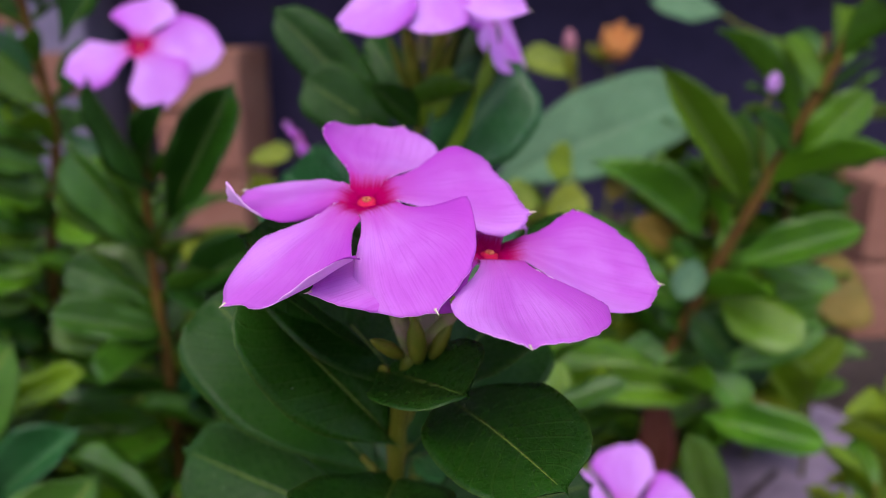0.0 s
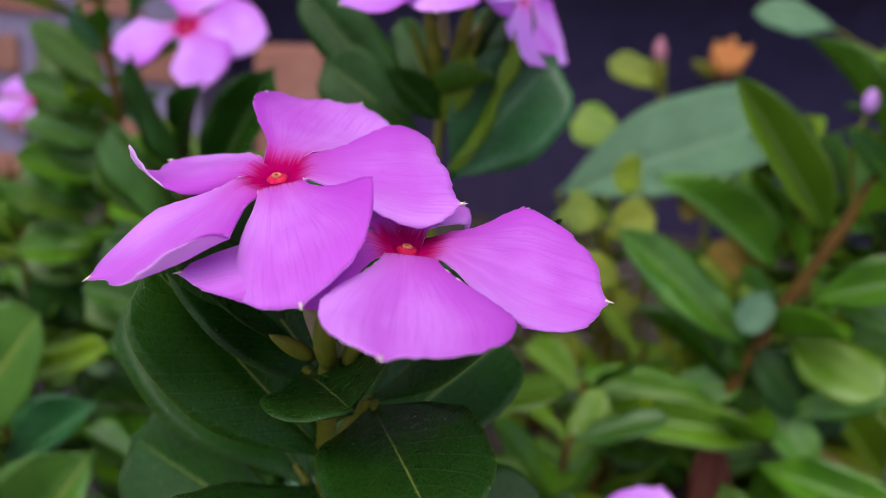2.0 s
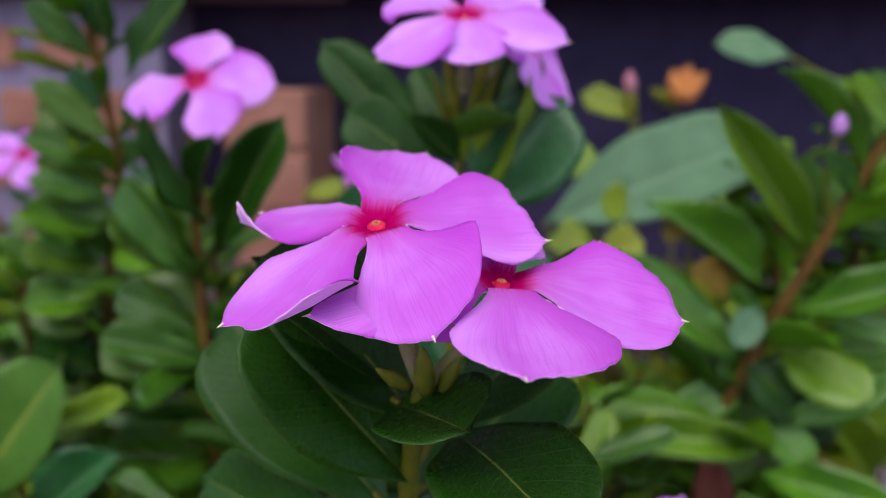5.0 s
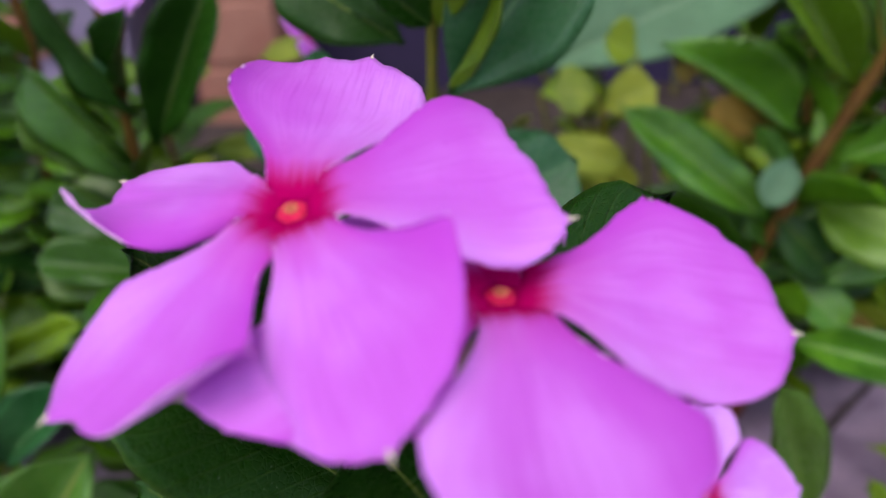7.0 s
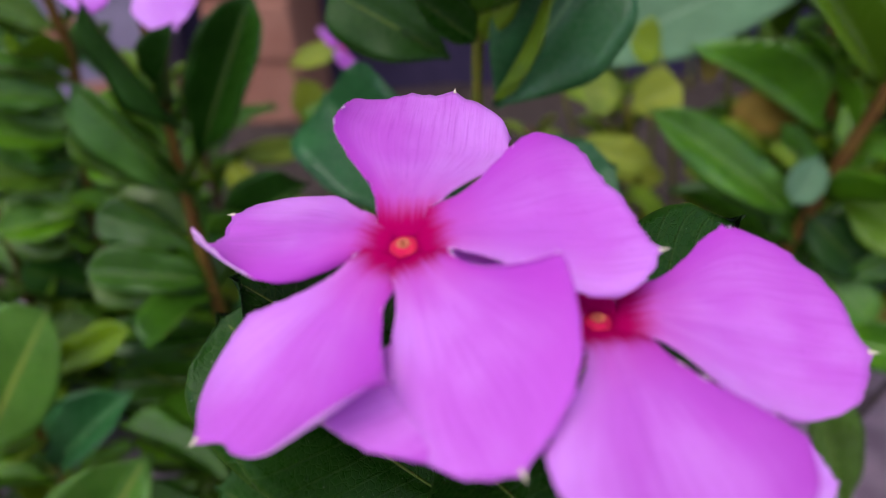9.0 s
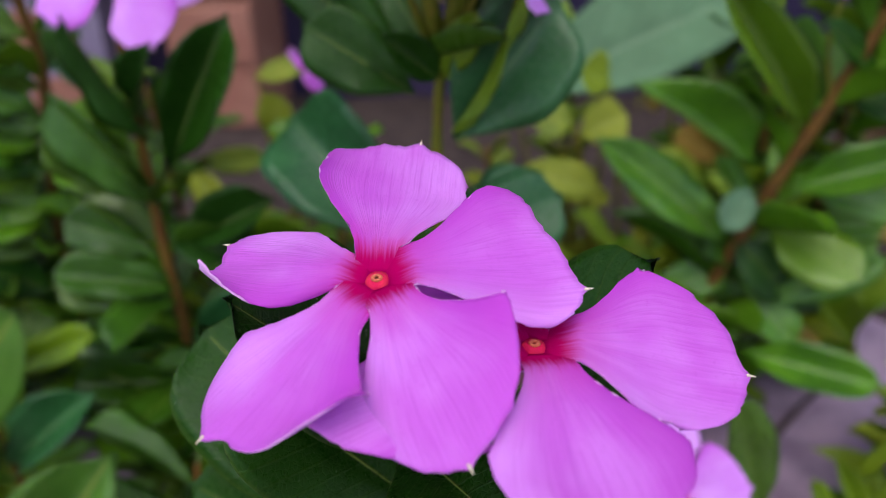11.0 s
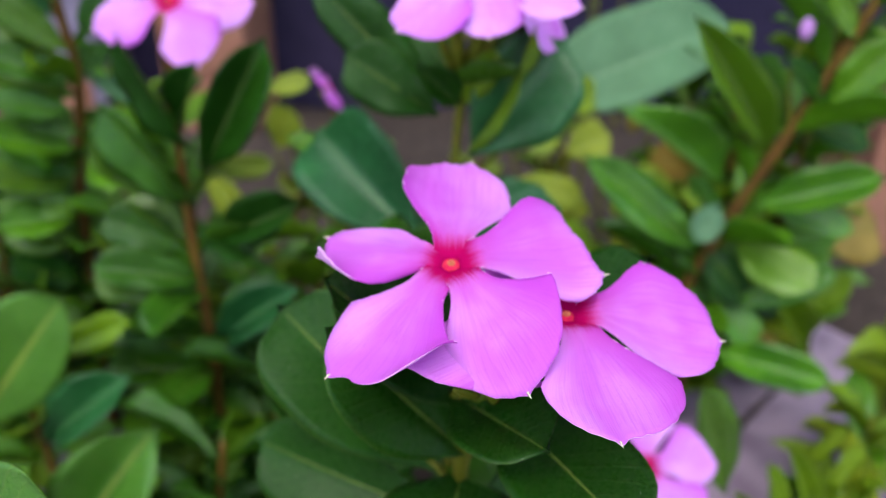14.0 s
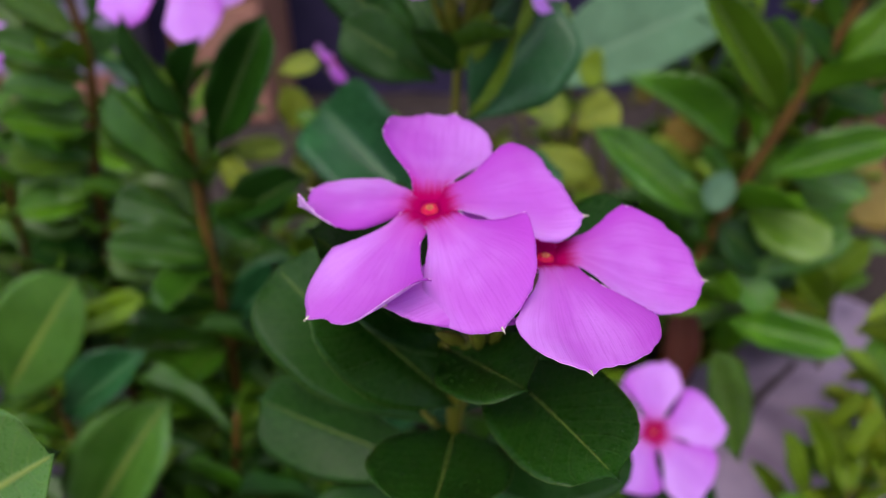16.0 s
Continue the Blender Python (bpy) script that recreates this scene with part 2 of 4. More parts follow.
def bend(v, start, angle):
    """Across a blade, from -1 to 1: offsets sideways and upwards when the part beyond start is rolled up by that angle at the rim."""
    steps = np.linspace(0, 1, 25)
    a = radians(angle) * np.clip((steps - start) / max(1 - start, 1e-3), 0, 1) ** 1.3
    side = np.concatenate([[0], np.cumsum(np.cos((a[1:] + a[:-1]) / 2))]) / 24
    up = np.concatenate([[0], np.cumsum(np.sin((a[1:] + a[:-1]) / 2))]) / 24
    return np.interp(np.abs(v), steps, side), np.interp(np.abs(v), steps, up)


def petal_mesh(length, left, right, tip, drop, curl_l=0, curl_r=0, twist=0.0, round_end=0.42, neck=0.75, arch=1.7, seed=1, start=0.45, lip=0.0, lip_angle=90, horn=(0.0, 0.0, 0.0), hang=0.0, sag=0.0, crease=None):
    """A blade from the throat outwards along +x, +z up. left, right: half widths; tip: where the small point sits across, -1 to 1;
    drop: how far the rim hangs below the throat; curl: degrees by which a rim is rolled up; twist: slope across the blade;
    round_end: how round the rim is; neck: where the blade is widest; arch: how late the drop comes;
    lip: a strip along the left rim that is turned up by lip_angle; horn: how far the outer left corner is drawn out, in and up;
    hang: how far the left rim hangs halfway out; sag: how deep the blade is hollowed along its middle;
    crease: a line (x, y to x, y, in millimetres), a distance beyond it, and the degrees by which the blade is turned up there."""
    rnd = np.random.RandomState(seed)
    nu, nv = 26, 41
    s = np.linspace(0, 1, nu)[:, None] * np.ones((1, nv))
    v = np.ones((nu, 1)) * np.linspace(-1, 1, nv)[None, :]
    vs = np.sin(v * math.pi / 2 * 0.96)
    t = np.clip(s / neck, 0, 1)
    grow = 0.18 + 0.82 * (t * t * (3 - 2 * t)) + 0.14 * np.exp(-((s / 0.14) ** 2))
    reach = np.where(v > tip, 1 - tip, 1 + tip)
    d = np.abs(v - tip) / reach
    end = 1 - round_end * (1 - np.cos(d * math.pi / 2)) - 0.02 * d
    end += 0.035 * np.exp(-(((v - tip) / 0.05) ** 2))
    ripple = rnd.randn(nv)
    ripple = np.convolve(ripple, [0.25, 0.5, 0.25], "same")
    end += 0.009 * ripple[None, :] + 0.0035 * rnd.randn(nv)[None, :]
    along = 0.0012 + (length - 0.0012) * s * (1 + (end - 1) * s ** 1.5)
    half = np.where(v > 0, left, right) * grow * (1 + 0.012 * rnd.randn(nu, 1) * (np.abs(v) > 0.98))
    sl, ul = bend(np.maximum(vs, 0), start, curl_l)
    sr, ur = bend(np.maximum(-vs, 0), start, curl_r)
    roll = np.clip(s * 1.4, 0, 1) ** 1.2
    flat = np.abs(vs)
    across = half * np.where(v > 0, flat + (sl - flat) * roll, -(flat + (sr - flat) * roll))
    up = half * np.where(v > 0, ul, ur) * roll
    up = up + drop * s ** arch + twist * across * np.clip(s * 1.6, 0, 1)
    up += 0.0022 * np.clip(1 - s / 0.16, 0, 1) * -1
    f1, f2, ph = rnd.uniform(2, 4), rnd.uniform(1.5, 3), rnd.uniform(0, 6)
    up += 0.0007 * np.sin(v * f1 + ph) * np.sin(s * f2 * 2 + ph) * s
    up += 0.0005 * s * (0.5 - np.abs(v)) * np.exp(-((v / 0.1) ** 2)) * -1
    belly = np.sin(np.clip(s, 0, 1) ** 0.85 * math.pi * 0.93)
    up = up - hang * np.clip(v, 0, 1) * belly - sag * (1 - v * v) * belly
    pull = np.clip(v, 0, 1) ** 1.4 * s ** 4
    along, across, up = along + horn[0] * pull, across + horn[1] * pull, up + horn[2] * pull
    if crease:
        ax, ay, bx, by, far, turn = crease
        ln = math.hypot(bx - ax, by - ay)
        nx, ny = (by - ay) / ln, -(bx - ax) / ln
        over = np.maximum((along - ax * 0.001) * nx + (across - ay * 0.001) * ny - far * 0.001, 0)
        steps = np.linspace(0, 0.02, 81)
        tilt = radians(turn) * np.clip(steps / 0.0038, 0, 1)
        flat_run = np.concatenate([[0], np.cumsum(np.cos(tilt[1:]))]) * (steps[1] - steps[0])
        rise = np.concatenate([[0], np.cumsum(np.sin(tilt[1:]))]) * (steps[1] - steps[0])
        shift = np.interp(over, steps, flat_run) - over
        fade = np.clip((along - 0.007) / 0.010, 0, 1)
        fade = fade * fade * (3 - 2 * fade)
        along, across, up = along + nx * shift * fade, across + ny * shift * fade, up + np.interp(over, steps, rise) * fade
    top = np.stack([along, across, up], -1)
    du, dv = np.gradient(top, axis=0), np.gradient(top, axis=1)
    nrm = np.cross(du, dv)
    nrm /= np.linalg.norm(nrm, axis=-1, keepdims=True) + 1e-12
    uv = np.stack([s, v * 0.5 + 0.5], -1)
    tip_col = int(round((tip + 1) / 2 * (nv - 1)))
    if lip:
        out = top[:, -1] - top[:, -2]
        smooth = lambda q: np.stack([np.convolve(np.pad(q[:, i], 3, mode='edge'), np.ones(7) / 7, 'valid') for i in range(3)], 1)
        out = smooth(out / (np.linalg.norm(out, axis=-1, keepdims=True) + 1e-12))
        edge_n, run, cols, uvs_l = smooth(nrm[:, -1]), top[:, -1].copy(), [], []
        width = lip * np.sin(np.clip((s[:, 0] - 0.24) / 0.76, 0, 1) * math.pi) ** 0.75
        for j in range(1, 7):
            a = radians(lip_angle) * min(1.0, (j - 0.5) / 3)
            run = run + (width / 6)[:, None] * (out * math.cos(a) + edge_n * math.sin(a))
            cols.append(run)
            uvs_l.append(uv[:, -1] + np.array([0, 0.01 * j]))
        top = np.concatenate([top, np.stack(cols, 1)], 1)
        uv = np.concatenate([uv, np.stack(uvs_l, 1)], 1)
        nrm = np.cross(np.gradient(top, axis=0), np.gradient(top, axis=1))
        nrm /= np.linalg.norm(nrm, axis=-1, keepdims=True) + 1e-12
    low = top - nrm * 0.00022
    where, before = top[-1, tip_col], top[-3, tip_col]
    verts, faces, uvs = sheet(top, low, uv, 2.0)
    return mesh_of("petal", verts, faces, uvs), Vector(where), Vector(where - before)


def cone_between(a, b, ra, rb, sides=8, rings=1):
    """A tapered rod as a bmesh."""
    bm = bmesh.new()
    a, b = Vector(a), Vector(b)
    q = (b - a).to_track_quat("Z", "Y").to_matrix()
    loops = []
    for k in range(rings + 1):
        f = k / rings
        c, rad = a.lerp(b, f), ra + (rb - ra) * f
        loops.append([bm.verts.new(c + q @ Vector((rad * math.cos(j * math.tau / sides), rad * math.sin(j * math.tau / sides), 0))) for j in range(sides)])
    for lo, hi in zip(loops, loops[1:]):
        for j in range(sides):
            bm.faces.new((lo[j], lo[(j + 1) % sides], hi[(j + 1) % sides], hi[j]))
    bm.faces.new(loops[0][::-1])
    bm.faces.new(loops[-1])
    for f in bm.faces:
        f.smooth = True
    return bm


def tube_mesh(name, points, radii, sides=9):
    """A smooth rod along a line of points."""
    pts = [Vector(p) for p in points]
    verts, faces = [], []
    for k, p in enumerate(pts):
        d = (pts[min(k + 1, len(pts) - 1)] - pts[max(k - 1, 0)]).normalized()
        x = d.orthogonal() if abs(d.z) < 0.9 else Vector((1, 0, 0)) - d * d.x
        x.normalize()
        y = d.cross(x)
        for j in range(sides):
            a = j * math.tau / sides
            verts.append(p + (x * math.cos(a) + y * math.sin(a)) * radii[k])
    for k in range(len(pts) - 1):
        for j in range(sides):
            a, b = k * sides + j, k * sides + (j + 1) % sides
            faces.append((a, b, b + sides, a + sides))
    faces.append(tuple(range(sides))[::-1])
    faces.append(tuple(range((len(pts) - 1) * sides, len(pts) * sides)))
    return mesh_of(name, verts, faces)


def curve_points(points, n=12):
    """A smooth line through a few points."""
    p = [Vector(q) for q in points]
    p = [p[0] * 2 - p[1]] + p + [p[-1] * 2 - p[-2]]
    res = []
    for k in range(1, len(p) - 2):
        for j in range(n):
            t = j / n
            a, b, c, d = p[k - 1:k + 3]
            res.append(0.5 * ((2 * b) + (c - a) * t + (2 * a - 5 * b + 4 * c - d) * t * t + (3 * b - a - 3 * c + d) * t ** 3))
    return res + [p[-2]]


def leaf_mesh(shape="round", fold=0.10, droop=0.10, wave=0.02, cup=0.0, nu=15, nv=9, seed=1, thick=0.006):
    """A blade of length 1 along +y with half width 0.5, stalk at the origin, +z its upper face. shape: round, oval or lance."""
    rnd = np.random.RandomState(seed)
    s = np.linspace(0, 1, nu)[:, None] * np.ones((1, nv))
    v = np.ones((nu, 1)) * np.linspace(-1, 1, nv)[None, :]
    peak, blunt, foot = {"round": (0.60, 0.40, 0.05), "oval": (0.52, 0.52, 0.05), "lance": (0.48, 0.75, 0.06)}[shape]
    rise = np.sin(np.clip(s / peak, 0, 1) * math.pi / 2) ** 1.15
    fall = np.clip(1 - np.clip((s - peak) / (1 - peak), 0, 1) ** (2.0 / blunt * 0.9), 0, 1) ** (0.5 + blunt * 0.35)
    w = np.maximum(np.where(s < peak, rise, fall), 0.0) * 0.5
    w = np.maximum(w, np.where(s < 0.2, foot * 0.5, 0.006))
    skew = 1 + 0.06 * rnd.randn()
    x = v * w * np.where(v > 0, skew, 2 - skew)
    y = s - 0.02 * np.abs(v) * s
    y = np.where(s > 0.999, y + 0.012 * (np.abs(v) < 0.3), y)
    ph = rnd.uniform(0, 6, 3)
    z = fold * np.abs(x) * 2 * 0.5 + cup * x * x * 2 - droop * s ** 2
    z += wave * np.sin(s * 9 + ph[0] + v) * np.abs(v) ** 2 + wave * 0.6 * np.sin(s * 17 + ph[1]) * v * np.abs(v)
    z -= 0.018 * np.exp(-((v / 0.12) ** 2)) * (1 - s * 0.6)
    top = np.stack([x, y, z], -1)
    low = top - np.array([0, 0, 1.0]) * (thick * (0.6 + 1.8 * np.exp(-((v / 0.14) ** 2)) * (1 - s * 0.7)))[..., None]
    uv = np.stack([s, v * 0.5 + 0.5], -1)
    verts, faces, uvs = sheet(top, low, uv)
    return mesh_of("leaf", verts, faces, uvs)


def blade_pose(base, tip, up, width, roll=0.0):
    """The matrix that lays a unit leaf from base to tip, with its upper face towards up."""
    base, tip = Vector(base), Vector(tip)
    y = (tip - base)
    length = y.length
    y.normalize()
    x = y.cross(Vector(up)).normalized()
    z = x.cross(y)
    m = Matrix((x, y, z)).transposed()
    if roll:
        m = m @ Matrix.Rotation(radians(roll), 3, "Y")
    m = m.to_4x4()
    m.translation = base
    return m @ Matrix.Diagonal((width, length, length, 1))


VARIANTS = {}


def variant(shape, k, material):
    """One of a few shared leaf meshes for each shape and material."""
    key = (shape, k, material.name)
    if key not in VARIANTS:
        rnd = random.Random(k * 7 + len(shape))
        me = leaf_mesh(shape, rnd.uniform(0.12, 0.36), rnd.uniform(-0.06, 0.24), rnd.uniform(0.012, 0.03), rnd.uniform(-0.2, 0.3), 17, 9, k + 3)
        me.materials.append(material)
        VARIANTS[key] = me
    return VARIANTS[key]


def add_leaf(plant, base, tip, width, material, shape="round", up=(0, -0.15, 1), k=0, roll=0.0, own=None, label=""):
    me = leaf_mesh(shape, seed=k + 11, nu=21, nv=13, **own) if own is not None else variant(shape, k % 5, material)
    ob = part("leaf", me, material, plant, label)
    ob.matrix_world = blade_pose(base, tip, up, width, roll)
    ob.matrix_basis = Matrix.Translation(-plant.location) @ blade_pose(base, tip, up, width, roll)
    return ob


def add_stem(plant, points, r0, r1, material, name="stem"):
    pts = curve_points(points, 8)
    n = len(pts)
    rad = [r0 + (r1 - r0) * k / (n - 1) for k in range(n)]
    rad = [r * (1 + 0.12 * math.sin(k * 1.9)) for k, r in enumerate(rad)]
    ob = part(name, tube_mesh(name, [p - plant.location for p in pts], rad), material, plant)
    return ob


def frame_for(normal, turn=0.0):
    """Axes with z along the normal and x to the east as far as it can be."""
    z = Vector(normal).normalized()
    x = (Vector((1, 0, 0)) - z * z.x).normalized()
    m = Matrix((x, z.cross(x), z)).transposed()
    return m @ Matrix.Rotation(radians(turn), 3, "Z")


def add_flower(plant, centre, normal, petals, foot, scale=1.0, material=None, seed=0, label=""):
    """A flower with a narrow tube down to foot. petals: rows of angle, length, left, right, tip, drop, curls, twist (mm and degrees)."""
    c = Vector(centre)
    axes = frame_for(normal)
    bm = bmesh.new()
    rings = []
    profile = [(0.0003, -0.0020), (0.0007, -0.0017), (0.0016, -0.0022), (0.0010, -0.006)]
    for rad, h in profile:
        rings.append([bm.verts.new(axes @ Vector((rad * scale * math.cos(j * math.tau / 20), rad * scale * math.sin(j * math.tau / 20), h * scale))) for j in range(20)])
    end = Vector(foot) - c
    start = axes @ Vector((0, 0, -0.006 * scale))
    for f, rad in ((0.4, 0.0011), (0.75, 0.0016), (1.0, 0.0012)):
        p = start.lerp(end, f)
        rings.append([bm.verts.new(p + axes @ Vector((rad * scale * math.cos(j * math.tau / 20), rad * scale * math.sin(j * math.tau / 20), 0))) for j in range(20)])
    for lo, hi in zip(rings, rings[1:]):
        for j in range(20):
            bm.faces.new((lo[j], hi[j], hi[(j + 1) % 20], lo[(j + 1) % 20]))
    bm.faces.new(rings[-1])
    for f in bm.faces:
        f.smooth = True
        f.material_index = 0
    ob = part("flower", bm, THROAT, plant, label)
    ob.data.materials.append(TUBE)
    for f in ob.data.polygons:
        f.material_index = 0 if f.index < 40 else 1
    ob.location = c - plant.location
    # the small orange eye in the throat
    eye = bmesh.new()
    loops = [[eye.verts.new(((0.00052 + 0.00026 * math.cos(b)) * scale * math.cos(a), (0.00052 + 0.00026 * math.cos(b)) * 0.78 * scale * math.sin(a), 0.00030 * scale * math.sin(b)))
              for b in (k * math.tau / 7 for k in range(7))] for a in (j * math.tau / 16 for j in range(16))]
    for here, there in zip(loops, loops[1:] + loops[:1]):
        for k in range(7):
            eye.faces.new((here[k], there[k], there[(k + 1) % 7], here[(k + 1) % 7]))
    for f in eye.faces:
        f.smooth = True
    e = part("eye", eye, EYE, ob, "pale orange ring in the throat")
    e.matrix_basis = axes.to_4x4() @ Matrix.Translation((0, 0, -0.0017 * scale))
    for k, (angle, length, left, right, tip, drop, *rest) in enumerate(petals):
        more = rest.pop() if isinstance(rest[-1], dict) else {}
        me, where, way = petal_mesh(length * 0.001, left * 0.001, right * 0.001, tip, drop * 0.001, *rest, seed=seed * 10 + k + 1, **more)
        p = part("petal", me, material or PETAL, ob)
        turn = axes.to_4x4() @ Matrix.Rotation(radians(angle), 4, "Z")
        p.matrix_basis = turn
        if scale >= 1.0:
            tipm = cone_between(where - way.normalized() * 0.0006, where + way.normalized() * 0.0006, 0.00024, 0.00004, 7)
            t = part("petal_tip", tipm, TIP, ob, "small cream point of a petal")
            t.matrix_basis = turn
    return ob


def add_bud(plant, base, tip, r, material=None):
    pts = [Vector(base).lerp(Vector(tip), f) - plant.location for f in (0, 0.15, 0.4, 0.65, 0.88, 1)]
    return part("bud", tube_mesh("bud", pts, [r * k for k in (0.5, 0.85, 1.0, 0.85, 0.45, 0.08)], 10), material or BUD, plant)


def leafy_stem(plant, points, first, last, step, size, width, materials, shape="round", lift=0.35, seed=1, r0=0.0021, r1=0.0013, stem=None, turn=0.0):
    """A stem with leaves in pairs, each pair set across the one below; first, last: the stretch with leaves, in metres along the stem."""
    rnd = random.Random(seed)
    add_stem(plant, points, r0, r1, stem or STEM_RED)
    line = curve_points(points, 16)
    dist = [0.0]
    for a, b in zip(line, line[1:]):
        dist.append(dist[-1] + (b - a).length)
    total = dist[-1]
    at, n = first, 0
    while at < min(last, total):
        k = max(i for i, d in enumerate(dist) if d <= at)
        p = line[k]
        axis = (line[min(k + 1, len(line) - 1)] - line[max(k - 1, 0)]).normalized()
        base_turn = turn + n * 90 + rnd.uniform(-22, 22)
        near_top = (at - first) / max(total - first, 0.01)
        for side in (0, 180):
            a = radians(base_turn + side + rnd.uniform(-14, 14))
            out = Vector((math.cos(a), math.sin(a), 0))
            out = (out - axis * out.dot(axis)).normalized()
            up = lift + rnd.uniform(-0.28, 0.3) + 0.35 * near_top
            way = (out + axis * up).normalized()
            ln = size * rnd.uniform(0.78, 1.12) * (1.0 - 0.25 * near_top)
            b = p + out * 0.001
            normal = (axis - way * axis.dot(way) + Vector((rnd.uniform(-0.3, 0.3), rnd.uniform(-0.3, 0.3), rnd.uniform(-0.1, 0.2)))).normalized()
            add_leaf(plant, b, b + way * ln, ln * width * rnd.uniform(0.88, 1.12), rnd.choice(materials), shape, normal, rnd.randrange(5))
        at += step * rnd.uniform(0.85, 1.15)
        n += 1


def box(bm, lo, hi, bevel=0.0):
    geo = bmesh.ops.create_cube(bm, size=1.0)
    size = [h - l for l, h in zip(lo, hi)]
    bmesh.ops.scale(bm, vec=size, verts=geo["verts"])
    bmesh.ops.translate(bm, vec=[(l + h) / 2 for l, h in zip(lo, hi)], verts=geo["verts"])
    if bevel:
        edges = list({e for v in geo["verts"] for e in v.link_edges})
        bmesh.ops.bevel(bm, geom=edges, offset=bevel, segments=2, affect="EDGES", profile=0.6)
    return bm


def setting(name, bm, material, label, category):
    return tagged(part(name, bm, material, None), label, category, kind="structure")


# ---- the setting: paving, soil, the low wall behind with its ledge ----
bm = bmesh.new()
bmesh.ops.create_grid(bm, x_segments=1, y_segments=1, size=40)
setting("ground", bm, PAVING, "worn lilac-grey concrete paving", "ground")



def soil_bed(cx, cy, w, d, label):
    bm = bmesh.new()
    bmesh.ops.create_grid(bm, x_segments=60, y_segments=40, size=0.5)
    for v in bm.verts:
        x, y = v.co.x * w + cx, v.co.y * d + cy
        edge = max(0.0, 1 - (abs(v.co.x) * 2) ** 6) * max(0.0, 1 - (abs(v.co.y) * 2) ** 6)
        x, y = x + 0.012 * noise.noise(Vector((x * 20, y * 20, 7))), y + 0.012 * noise.noise(Vector((x * 20, y * 20, 9)))
        v.co = Vector((x, y, -0.008 + 0.018 * edge * (0.8 + 0.5 * noise.noise(Vector((x * 14, y * 14, 0)))) + 0.004 * noise.noise(Vector((x * 60, y * 60, 3)))))
    for f in bm.faces:
        f.smooth = True
    setting("soil", bm, SOIL, label, "soil")


soil_bed(-0.02, 0.33, 0.34, 0.46, "dark damp soil of the flower bed")
soil_bed(-0.05, 0.855, 2.4, 0.73, "dark plum-brown soil along the rear wall")

# rear wall: its shade comes from the dark material
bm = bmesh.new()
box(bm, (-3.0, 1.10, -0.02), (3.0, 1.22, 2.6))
setting("wall_north", bm, DARKWALL, "rear wall with shade put into its dark plum colour", "wall")
bm = bmesh.new()
box(bm, (-3.0, 0.96, 0.338), (-0.235, 1.098, 0.40), 0.006)
setting("wall_ledge", bm, STONE, "pinkish stone ledge along the rear wall", "ledge")
# the ledge goes on to the east slimmer and darker
bm = bmesh.new()
box(bm, (-0.231, 0.985, 0.346), (3.0, 1.098, 0.385), 0.004)
setting("wall_trim", bm, DARKTRIM, "dark red-brown trim along the rear wall", "trim")


# ---- the main plant: two open flowers over a rosette of broad leaves ----
main = thing("periwinkle", (0.003, 0.184, 0.0), "pink periwinkle with two open flowers over broad dark green leaves", "plant", "periwinkles")
add_stem(main, [(0.003, 0.184, 0.0), (0.001, 0.187, 0.06), (0.003, 0.186, 0.13), (0.003, 0.184, 0.174), (0.007, 0.174, 0.198)], 0.0026, 0.0016, STEM)
F1 = [  # angle, length, left, right, tip, drop, curl left, curl right, twist, round end, neck, arch
    (89.5, 28.66, 9.82, 10.73, -0.20, -5.33, 68, 37, 0.352, 0.24, 0.63, 1.00),
    (12.1, 24.82, 13.32, 9.77, -0.39, -4.56, 8, 5, 0.072, 0.21, 0.86, 1.00),
    (-63.8, 26.81, 12.04, 9.98, -0.01, -2.06, 29, -100, 0.244, 0.57, 0.86, 1.58, dict(lip=0.0005, lip_angle=50)),
    (-127.0, 26.50, 13.80, 10.40, -0.18, -5.20, 6, 35, 0.200, 0.46, 1.00, 1.00, dict(crease=(27.0, -3.8, 6.0, 5.0, 5.0, 66))),
    (163.6, 24.56, 7.31, 8.22, -0.29, -5.95, -8, 14, 0.352, 0.22, 0.63, 1.00, dict(horn=(0.0022, -0.0020, 0.0056), hang=0.0030)),
]
F2 = [
    (-0.6, 27.00, 12.65, 9.21, -0.01, -3.64, 13, 23, 0.234, 0.36, 0.62, 1.00),
    (-79.2, 28.57, 13.50, 9.63, -0.08, 0.61, -16, -46, -0.043, 0.38, 0.84, 1.95),
    (-153.1, 28.49, 11.5, 7.96, -0.01, -4.0, -10, 42, 0.036, 0.68, 0.46, 1.70),
    (136, 25.0, 9.0, 9.0, -0.20, -6.0, 5, 0, 0.05),
    (80, 18.5, 7.5, 4.8, -0.20, -2.5, 10, 0, 0.05),
]
add_flower(main, (0.0, 0.170, 0.2273), (-0.03, -0.40, 0.916), F1, (0.0065, 0.173, 0.199), seed=1, label="open pink flower with a crimson eye")
add_flower(main, (0.0199, 0.1675, 0.2198), (0.10, -0.19, 0.976), F2, (0.0085, 0.173, 0.199), seed=2, label="open pink flower half hidden under its neighbour")


def broad(base, tip, width, roll, fold, droop, cup, material, k):
    a, b = Vector(base), Vector(tip)
    add_stem(main, [(0.003, 0.1855, base[2] - 0.005), a.lerp(b, 0.01), a.lerp(b, 0.10)], 0.0012, 0.0006, STEM, "petiole")
    add_leaf(main, base, tip, width, material, up=(0, -0.45, 0.9), k=k, roll=roll, own=dict(fold=fold, droop=droop, wave=0.012, cup=cup))


